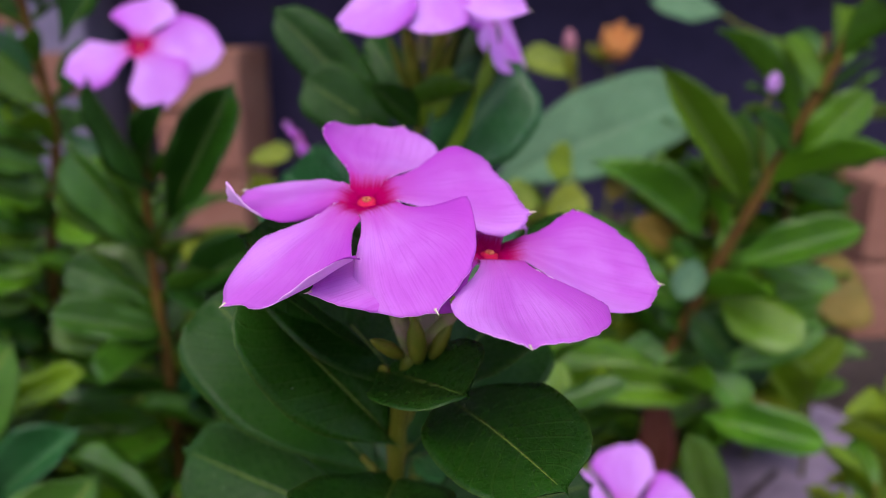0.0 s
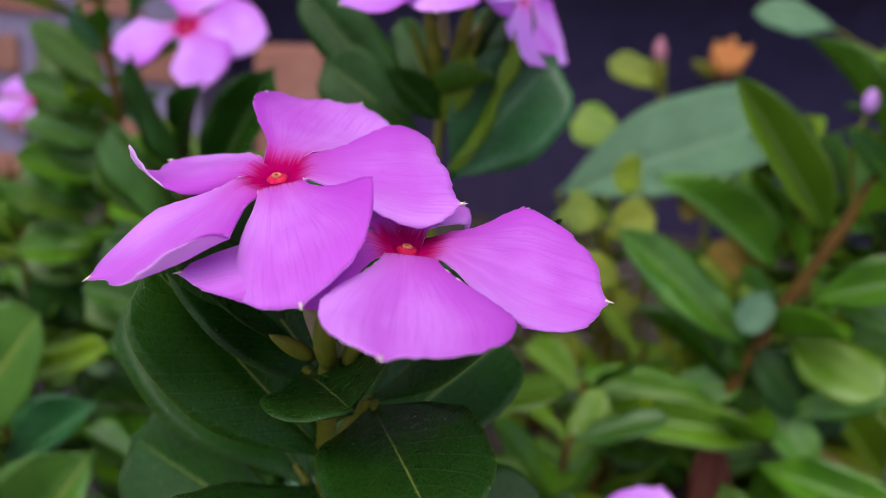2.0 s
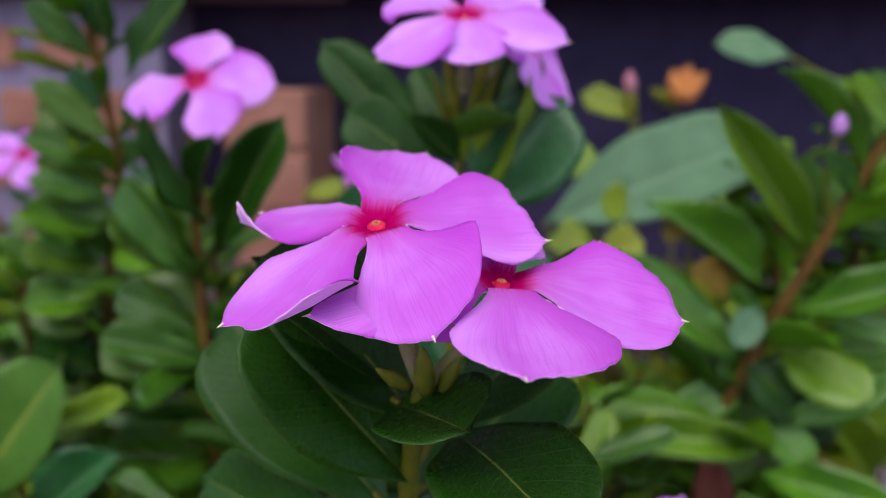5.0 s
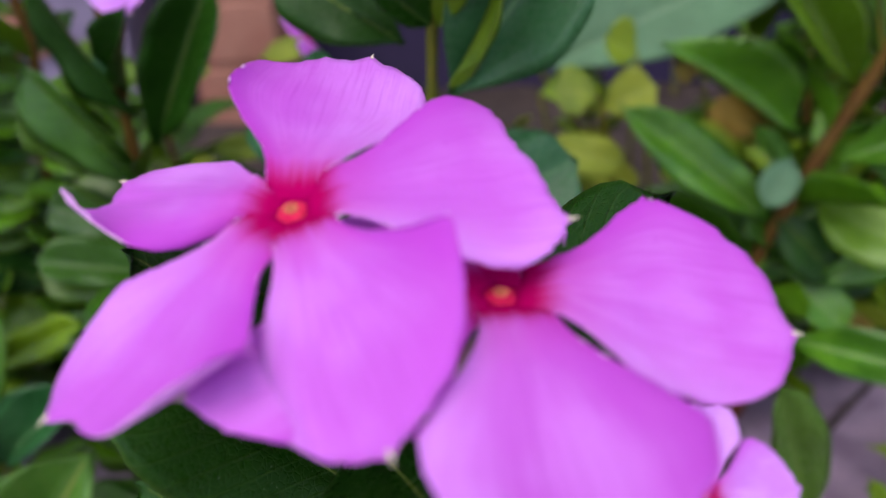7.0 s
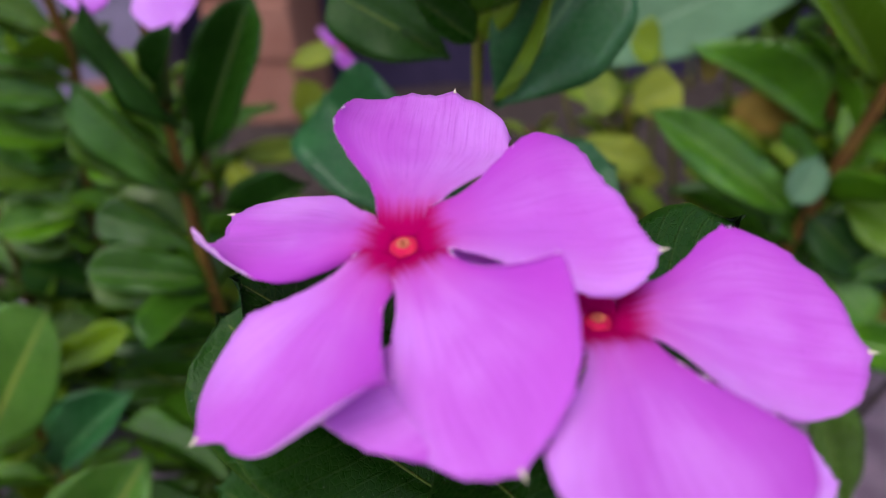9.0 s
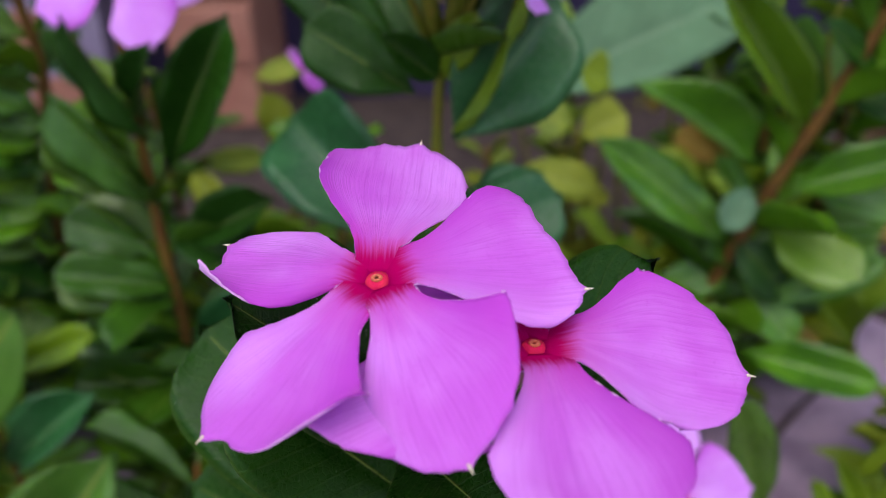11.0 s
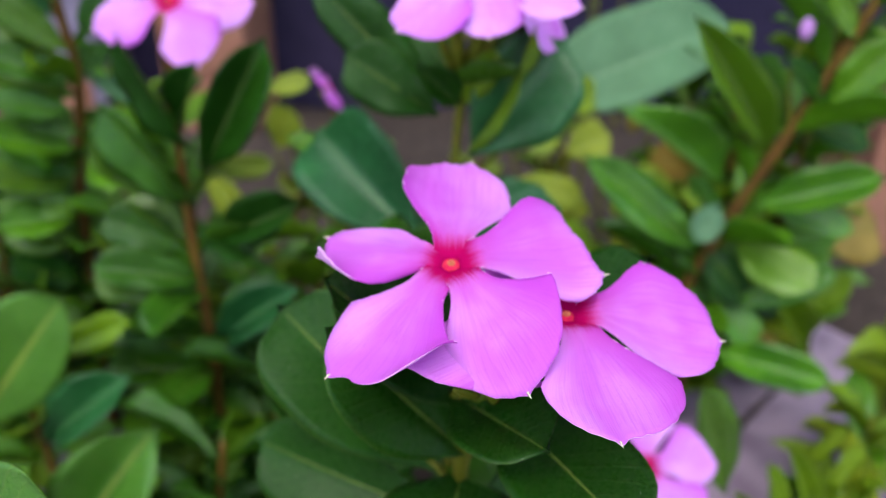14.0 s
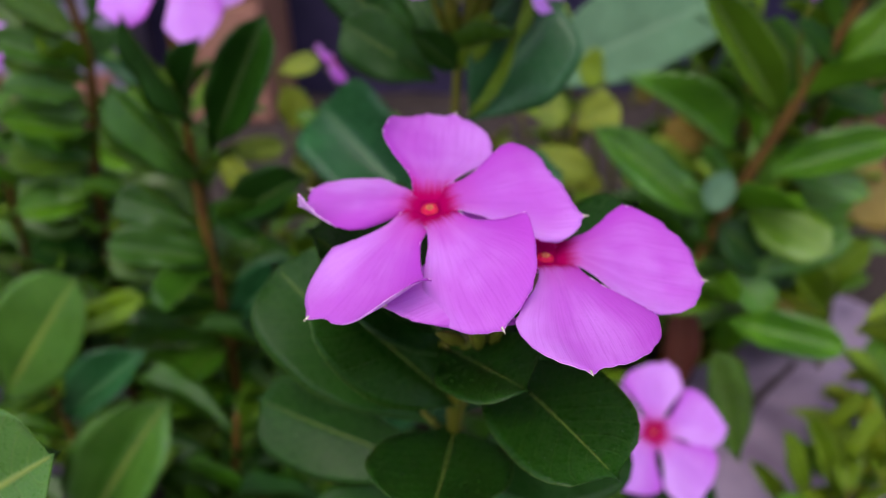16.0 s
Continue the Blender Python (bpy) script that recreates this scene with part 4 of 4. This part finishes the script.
for b, t, w, m, shape, up, k in (
        ((-0.1820, 0.4000, 0.2517), (-0.2050, 0.3850, 0.2777), 0.0138, LEAF_SIDE, "oval", (0.0, -0.85, 0.5), 0),
        ((-0.1926, 0.4000, 0.2450), (-0.2035, 0.3700, 0.2549), 0.0068, LEAF_LIGHT, "oval", (0.0, -0.85, 0.5), 1),
        ((-0.1800, 0.4000, 0.2287), (-0.1903, 0.3900, 0.2485), 0.0108, LEAF_BLUE, "oval", (0.0, -0.85, 0.5), 2),
        ((-0.1808, 0.4000, 0.2089), (-0.2049, 0.3850, 0.2328), 0.0136, LEAF_SIDE, "oval", (0.0, -0.85, 0.5), 3),
        ((-0.1762, 0.4000, 0.1932), (-0.2096, 0.3850, 0.2062), 0.0143, LEAF_SIDE, "oval", (0.0, -0.85, 0.5), 4),
        ((-0.1736, 0.4000, 0.2596), (-0.1765, 0.3900, 0.2841), 0.0174, LEAF, "round", (0.0, -0.85, 0.5), 5),
        ((-0.1677, 0.4000, 0.2446), (-0.1426, 0.4100, 0.2861), 0.0188, LEAF, "oval", (0.0, -0.85, 0.5), 6),
        ):
    add_leaf(tall, b, t, w, m, shape, up, k)
for b, t, w, m, shape, up, k in (
        ((-0.1735, 0.4000, 0.2054), (-0.1445, 0.4000, 0.1887), 0.0083, LEAF_BLUE, "oval", (0.0, -0.85, 0.5), 7),
        ):
    add_leaf(tall, b, t, w, m, shape, up, k)

add_leaf(near, (-0.2005, 0.31, 0.0759), (-0.1486, 0.3, 0.1415), 0.0380, LEAF_ROUND, "oval", (0.12, -0.9, 0.38), 2, own=dict(fold=0.06, droop=0.04, wave=0.012, cup=0.06))

for b, t, w, m, shape, up, k in (
        ((0.1974, 0.4200, 0.0543), (0.1651, 0.4100, 0.0956), 0.0187, LEAF_LIGHT, "round", (0.0, -0.85, 0.5), 0),
        ((0.1809, 0.4200, 0.0718), (0.2051, 0.4100, 0.1045), 0.0178, LEAF_LIGHT, "oval", (0.0, -0.85, 0.5), 1),
        ((0.1685, 0.4200, 0.0868), (0.1903, 0.4100, 0.1165), 0.0176, LEAF_MID, "oval", (0.0, -0.85, 0.5), 2),
        ((0.1352, 0.4100, 0.0734), (0.1177, 0.4000, 0.0640), 0.0180, LEAF_MID, "oval", (0.0, -0.85, 0.5), 3),
        ((0.1486, 0.4100, 0.0697), (0.1718, 0.4000, 0.0644), 0.0149, LEAF_OCHRE, "oval", (0.0, -0.85, 0.5), 4),
        ):
    add_leaf(lean, b, t, w, m, shape, up, k)

# ---- more stalks, buds and small leaves under the flower cluster ----
for b, t, r in (((0.000, 0.288, 0.228), (-0.008, 0.282, 0.250), 0.0014), ((0.004, 0.288, 0.228), (0.013, 0.283, 0.252), 0.0015), ((0.002, 0.289, 0.226), (0.006, 0.290, 0.253), 0.0015)):
    add_bud(back, b, t, r)
add_leaf(back, (0.004, 0.289, 0.226), (0.024, 0.297, 0.256), 0.014, LEAF, "oval", (0.2, -0.85, 0.5), 1)
add_leaf(back, (0.000, 0.289, 0.226), (-0.016, 0.296, 0.252), 0.012, LEAF, "oval", (-0.2, -0.85, 0.5), 3)
add_leaf(back, (0.002, 0.288, 0.222), (0.010, 0.276, 0.240), 0.009, LEAF_LIGHT, "oval", (0.2, -0.85, 0.5), 2)
add_leaf(back, (0.001, 0.288, 0.222), (-0.012, 0.276, 0.236), 0.010, LEAF, "oval", (-0.2, -0.85, 0.5), 4)


# ---- filler plants of the bed, by plan: place, height, kind of leaf ----
def filler(x, y, h, kind, seed, size=0.056, width=0.40):
    rnd = random.Random(seed)
    # kind dark: darker leaf colours hold the shade low in the bed
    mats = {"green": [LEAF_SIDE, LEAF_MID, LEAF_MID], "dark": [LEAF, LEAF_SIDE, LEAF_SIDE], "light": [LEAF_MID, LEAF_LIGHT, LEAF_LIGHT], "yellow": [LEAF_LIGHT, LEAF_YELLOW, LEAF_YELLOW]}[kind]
    words = {"green": "leafy green periwinkle without flowers", "dark": "low periwinkle with shade put into its dark green leaves", "light": "low periwinkle with light green leaves", "yellow": "small seedling with yellow-green leaves"}[kind]
    p = thing("periwinkle", (x, y, 0), words, "plant", "periwinkles")
    dx, dy = rnd.uniform(-0.02, 0.02), rnd.uniform(-0.02, 0.02)
    leafy_stem(p, [(x, y, 0), (x + dx * 0.5, y + dy * 0.4, h * 0.5), (x + dx, y + dy, h)], 0.012, h * 1.02, 0.012, size * 0.92, width, mats, "round" if kind in ("dark", "yellow") else "oval", 0.35, seed, turn=rnd.uniform(0, 90))
    return p


BED_FRONT = (
    (-0.145, 0.46, 0.18, "green"), (-0.235, 0.34, 0.13, "green"), (-0.27, 0.45, 0.165, "green"), (-0.085, 0.385, 0.12, "green"), (-0.13, 0.375, 0.10, "green"),
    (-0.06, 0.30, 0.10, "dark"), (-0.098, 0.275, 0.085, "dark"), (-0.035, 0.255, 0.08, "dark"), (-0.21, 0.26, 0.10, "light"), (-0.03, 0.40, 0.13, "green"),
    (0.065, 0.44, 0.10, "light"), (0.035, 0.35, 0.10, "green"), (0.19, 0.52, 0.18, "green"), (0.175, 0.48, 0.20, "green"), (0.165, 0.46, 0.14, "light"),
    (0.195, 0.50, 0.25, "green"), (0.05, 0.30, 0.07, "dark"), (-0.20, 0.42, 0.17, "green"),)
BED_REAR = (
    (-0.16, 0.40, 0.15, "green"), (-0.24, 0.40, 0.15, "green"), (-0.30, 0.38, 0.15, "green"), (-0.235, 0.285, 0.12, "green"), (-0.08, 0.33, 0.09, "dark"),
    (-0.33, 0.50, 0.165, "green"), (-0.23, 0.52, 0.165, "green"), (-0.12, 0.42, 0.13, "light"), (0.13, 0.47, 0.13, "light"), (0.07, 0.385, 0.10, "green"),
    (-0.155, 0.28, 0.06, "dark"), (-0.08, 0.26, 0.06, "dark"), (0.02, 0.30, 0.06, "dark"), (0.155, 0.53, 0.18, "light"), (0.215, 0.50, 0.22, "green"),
    (0.15, 0.50, 0.15, "light"), (0.17, 0.55, 0.16, "light"), (0.12, 0.44, 0.12, "light"),)
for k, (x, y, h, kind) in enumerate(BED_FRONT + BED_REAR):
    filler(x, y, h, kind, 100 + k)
for k, (x, y, h) in enumerate(((0.03, 0.52, 0.13), (0.075, 0.56, 0.15), (-0.11, 0.50, 0.12), (-0.075, 0.53, 0.14), (0.11, 0.50, 0.10), (0.16, 0.52, 0.09))):
    filler(x, y, h, "yellow", 200 + k, 0.034, 0.5)

# ---- the narrow-leaved plant at the edge of the paving ----
edge = thing("periwinkle", (0.182, 0.332, 0.0), "small periwinkle with narrow olive leaves beside the paving", "plant", "periwinkles")
leafy_stem(edge, [(0.182, 0.332, 0.0), (0.183, 0.332, 0.020), (0.184, 0.331, 0.040)], 0.008, 0.05, 0.012, 0.030, 0.36, [LEAF_LIGHT, LEAF_MID], "oval", 0.6, 431, 0.0014, 0.001, STEM)
for b, t, w, m, shape, up, k in (
        ((0.1628, 0.3300, 0.0061), (0.1413, 0.3250, 0.0542), 0.0104, LEAF_LIGHT, "oval", (0.0, -0.85, 0.5), 0),
        ((0.1774, 0.3300, 0.0045), (0.1536, 0.3250, 0.0596), 0.0108, LEAF_LIGHT, "oval", (0.0, -0.85, 0.5), 1),
        ((0.1845, 0.3300, 0.0047), (0.1797, 0.3250, 0.0667), 0.0118, LEAF_LIGHT, "oval", (0.0, -0.85, 0.5), 2),
        ((0.1697, 0.3300, 0.0291), (0.1806, 0.3200, 0.0641), 0.0090, LEAF_LIGHT, "oval", (0.0, -0.85, 0.5), 3),
        ((0.1517, 0.3300, 0.0039), (0.1293, 0.3250, 0.0364), 0.0079, LEAF_LIGHT, "oval", (0.0, -0.85, 0.5), 4),
        ((0.1648, 0.3350, 0.0429), (0.1729, 0.3300, 0.0721), 0.0086, LEAF_LIGHT, "oval", (0.0, -0.85, 0.5), 5),
        ((0.1766, 0.3400, 0.0144), (0.1505, 0.3350, 0.0372), 0.0107, LEAF_SIDE, "oval", (0.0, -0.85, 0.5), 6),
        ):
    add_leaf(edge, b, t, w, m, shape, up, k)
for b, t, w, m, shape, up, k in (
        ((0.1910, 0.3400, 0.0148), (0.1740, 0.3350, 0.0448), 0.0106, LEAF_LIGHT, "oval", (0.0, -0.85, 0.5), 7),
        ((0.1964, 0.3300, 0.0089), (0.1893, 0.3250, 0.0534), 0.0118, LEAF_LIGHT, "oval", (0.0, -0.85, 0.5), 8),
        ):
    add_leaf(edge, b, t, w, m, shape, up, k)

for k, (x, y, h, n) in enumerate(((0.203, 0.352, 0.062, 0.046), (0.232, 0.385, 0.080, 0.052), (0.176, 0.318, 0.030, 0.036))):
    p = thing("periwinkle", (x, y, 0.0), "low periwinkle with narrow olive leaves standing on the paving's edge", "plant", "periwinkles")
    leafy_stem(p, [(x, y, 0.0), (x - 0.003, y, h * 0.5), (x - 0.006, y - 0.004, h)], 0.010, h * 1.02, 0.011, n, 0.34, [LEAF_LIGHT, LEAF_MID, LEAF_LIGHT], "lance", 0.7, 450 + k, 0.0016, 0.001, STEM)

# ---- single yellow and ochre leaves on thin seedlings further back ----
YELLOW_LEAVES = (
    ((-0.135, 0.50), (-0.150, 0.482, 0.131), (-0.108, 0.478, 0.134), 0.016, LEAF_YELLOW, "oval"),
    ((-0.105, 0.50), (-0.108, 0.486, 0.142), (-0.098, 0.478, 0.168), 0.024, LEAF_YELLOW, "round"),
    ((-0.09, 0.51), (-0.110, 0.482, 0.178), (-0.085, 0.480, 0.186), 0.014, LEAF_YELLOW, "oval"),
    ((0.085, 0.60), (0.092, 0.60, 0.220), (0.056, 0.598, 0.240), 0.024, LEAF_YELLOW, "oval"),
    ((0.055, 0.55), (0.066, 0.55, 0.190), (0.034, 0.548, 0.200), 0.030, LEAF_LIGHT, "round"),
    ((0.06, 0.54), (0.055, 0.54, 0.165), (0.085, 0.538, 0.172), 0.024, LEAF_YELLOW, "round"),)
TURNING_LEAVES = (
    ((0.065, 0.460), (0.055, 0.450, 0.162), (0.037, 0.445, 0.167), 0.024, LEAF_YELLOW, "round"),
    ((0.068, 0.460), (0.058, 0.450, 0.155), (0.079, 0.445, 0.167), 0.024, LEAF_YELLOW, "round"),
    ((0.059, 0.440), (0.049, 0.430, 0.086), (0.038, 0.425, 0.105), 0.022, LEAF_YELLOW, "oval"),
    ((0.083, 0.470), (0.073, 0.460, 0.177), (0.058, 0.455, 0.186), 0.022, LEAF_LIGHT, "oval"),
    ((0.122, 0.510), (0.112, 0.500, 0.161), (0.096, 0.495, 0.170), 0.030, LEAF_OCHRE, "oval"),
    ((0.045, 0.50), (0.030, 0.50, 0.150), (0.062, 0.498, 0.156), 0.022, LEAF_LIGHT, "oval"),
    ((0.035, 0.42), (0.026, 0.42, 0.148), (0.066, 0.418, 0.142), 0.020, LEAF_YELLOW, "oval"),
    ((0.07, 0.50), (0.052, 0.50, 0.105), (0.085, 0.498, 0.103), 0.016, LEAF_YELLOW, "oval"),
    ((0.215, 0.45), (0.200, 0.452, 0.108), (0.232, 0.448, 0.122), 0.042, LEAF_OCHRE, "round"),
    ((0.12, 0.52), (0.150, 0.50, 0.128), (0.115, 0.498, 0.137), 0.024, LEAF_OCHRE, "oval"),
    ((0.19, 0.47), (0.180, 0.455, 0.062), (0.200, 0.450, 0.072), 0.018, LEAF_OCHRE, "oval"),)
for k, (foot, base, tip, w, m, shape) in enumerate(YELLOW_LEAVES + TURNING_LEAVES):
    s = thing("seedling", (foot[0], foot[1], 0.0), "thin seedling with one turning leaf" if m is LEAF_OCHRE else "thin seedling with one yellow-green leaf", "plant", "seedlings")
    mid = (Vector((foot[0], foot[1], 0)) + Vector(base)) / 2 + Vector((0.006, 0.004, 0.01))
    add_stem(s, [(foot[0], foot[1], 0), mid, base], 0.0013, 0.0009, STEM)
    add_leaf(s, base, tip, w, m, shape, (0.0, -0.75, 0.6), k)

# ---- the large pale leaf and what stands behind ----
big = thing("broad_leaf_plant", (0.095, 0.53, 0.0), "broad pale grey-green leaf on a thin stalk", "plant")
add_stem(big, [(0.095, 0.53, 0.0), (0.07, 0.53, 0.09), (0.03, 0.50, 0.163)], 0.002, 0.0014, STEM)
add_leaf(big, (0.030, 0.50, 0.163), (0.157, 0.512, 0.218), 0.059, LEAF_PALE, "oval", (-0.1, -0.75, 0.6), 4, own=dict(fold=0.08, droop=0.03, wave=0.008, cup=0.05))
bud = thing("seedling", (0.094, 0.604, 0.0), "thin seedling with one closed pinkish bud", "plant", "seedlings")
add_stem(bud, [(0.094, 0.604, 0.0), (0.092, 0.604, 0.12), (0.0885, 0.60, 0.221)], 0.0014, 0.001, STEM)
add_bud(bud, (0.0885, 0.60, 0.219), (0.0855, 0.60, 0.246), 0.0042, BUD)
add_bud(bud, (0.0865, 0.60, 0.236), (0.0851, 0.60, 0.252), 0.0046, PINK_BUD)
pale = thing("broad_leaf_plant", (0.30, 0.62, 0.0), "thin plant with a pale leaf high up", "plant")
add_stem(pale, [(0.30, 0.62, 0.0), (0.285, 0.62, 0.20), (0.194, 0.615, 0.262)], 0.002, 0.0012, STEM)
add_leaf(pale, (0.194, 0.615, 0.262), (0.144, 0.609, 0.275), 0.030, LEAF_PALE, "oval", (0, -0.7, 0.7), 2)
dry = thing("dried_flower", (0.20, 1.02, 0.0), "orange dried flower head on a thin stalk", "flower")
add_stem(dry, [(0.20, 1.02, 0.0), (0.197, 1.03, 0.12), (0.193, 1.04, 0.218)], 0.002, 0.0014, STEM)
add_bud(dry, (0.193, 1.04, 0.214), (0.160, 1.035, 0.232), 0.009, BUD)
for k, (dx, dz, r) in enumerate(((0.012, 0.046, 0.013), (-0.008, 0.040, 0.011), (0.030, 0.036, 0.012), (0.022, 0.020, 0.010), (0.000, 0.026, 0.010))):
    add_bud(dry, (0.195, 1.04 - 0.004 * k, 0.218), (0.193 + dx, 1.038 - 0.006 * k, 0.216 + dz), r, DRIED)

# ---- small flowers further back ----
for name, c, n, r, s in (("a", (-0.287, 0.487, 0.1975), (0.3, -0.5, 0.8), 26, 8), ("b", (-0.0555, 0.3800, 0.2050), (0.75, 0.1, 0.5), 12, 9)):
    c = Vector(c)
    p = thing("periwinkle", (c.x, c.y + 0.012, 0), "thin periwinkle with a small pink flower", "plant", "periwinkles")
    leafy_stem(p, [(c.x, c.y + 0.012, 0), (c.x + 0.004, c.y + 0.012, c.z * 0.5), (c.x, c.y + 0.008, c.z - 0.014)], 0.02, c.z - 0.03, 0.024, 0.036, 0.45, [LEAF_SIDE, LEAF_MID], seed=300 + s, r0=0.002, r1=0.0012)
    add_flower(p, c, n, FLAT5(r, s), (c.x, c.y + 0.008, c.z - 0.015), 0.9, material=PETAL if r < 15 else PETAL_PALE, seed=s, label="small pink flower")

# ---- a fallen twig on the paving ----
twig = thing("twig", (0.172, 0.418, 0.0), "thin dark fallen twig on the paving", "twig")
add_stem(twig, [(0.1507, 0.3933, 0.005), (0.1716, 0.4183, 0.005), (0.1989, 0.4472, 0.005)], 0.0024, 0.0016, TWIG, "stick")

withered = thing("withered_plant", (0.116, 0.404, 0.0), "withered red-brown leaf on a short stem in the soil", "plant")
add_stem(withered, [(0.116, 0.404, 0.0), (0.116, 0.402, 0.008), (0.1159, 0.4, 0.014)], 0.002, 0.0014, TWIG)
add_leaf(withered, (0.1159, 0.4, 0.014), (0.1139, 0.395, 0.0735), 0.020, LEAF_DRY, "oval", (0.1, -0.9, 0.4), 2)

# ---- bricks: the plinth, the wall to the west and the edging ----
def brick_mesh(l, d, h, seed):
    rnd = random.Random(seed)
    bm = bmesh.new()
    box(bm, (0, 0, 0), (l, d, h), 0.005)
    for v in bm.verts:
        v.co += Vector((rnd.uniform(-1, 1), rnd.uniform(-1, 1), rnd.uniform(-1, 1))) * 0.0012
    me = bpy.data.meshes.new("brick")
    bm.to_mesh(me)
    bm.free()
    me.materials.append(BRICK)
    return me


BRICKS = [brick_mesh(0.215, 0.10, 0.066, s) for s in range(4)]
HALVES = [brick_mesh(0.102, 0.10, 0.066, s + 9) for s in range(2)]


def lay_brick(parent, k, x, y, z, half=False, turn=0.0):
    ob = new("brick", (HALVES if half else BRICKS)[k % (2 if half else 4)])
    ob.parent = parent
    ob.matrix_basis = pose(x, y, z, 0, 0, turn)
    return ob


bm = bmesh.new()
box(bm, (-2.4, 1.0, -0.01), (-0.455, 1.098, 0.336))
west = setting("wall_west_plinth", bm, MORTAR, "red brick plinth with wide lilac mortar", "wall")
SMALL = [brick_mesh(0.092, 0.05, 0.050, s + 20) for s in range(4)]
for row in range(4):
    for col in range(14):
        ob = lay_brick(west, 0, -0.56 - col * 0.122 - (0.061 if row % 2 else 0), 0.993, 0.010 + row * 0.080)
        ob.data = SMALL[(row + col * 3) % 4]
bm = bmesh.new()
box(bm, (-0.36, 0.962, -0.01), (-0.255, 1.095, 0.226), 0.003)
pillar = setting("brick_pillar", bm, BRICK, "short terracotta brick pillar against the rear wall", "pillar")
for row in range(3):
    lay_brick(pillar, row, -0.358, 0.957, 0.006 + row * 0.0745, True)
bm = bmesh.new()
box(bm, (0.342, 0.658, -0.01), (0.438, 0.75, 0.134), 0.003)
post = setting("brick_post", bm, MORTAR, "low terracotta brick post at the edge of the bed", "post")
for row in range(2):
    lay_brick(post, row + 1, 0.336, 0.650, 0.004 + row * 0.068, True)
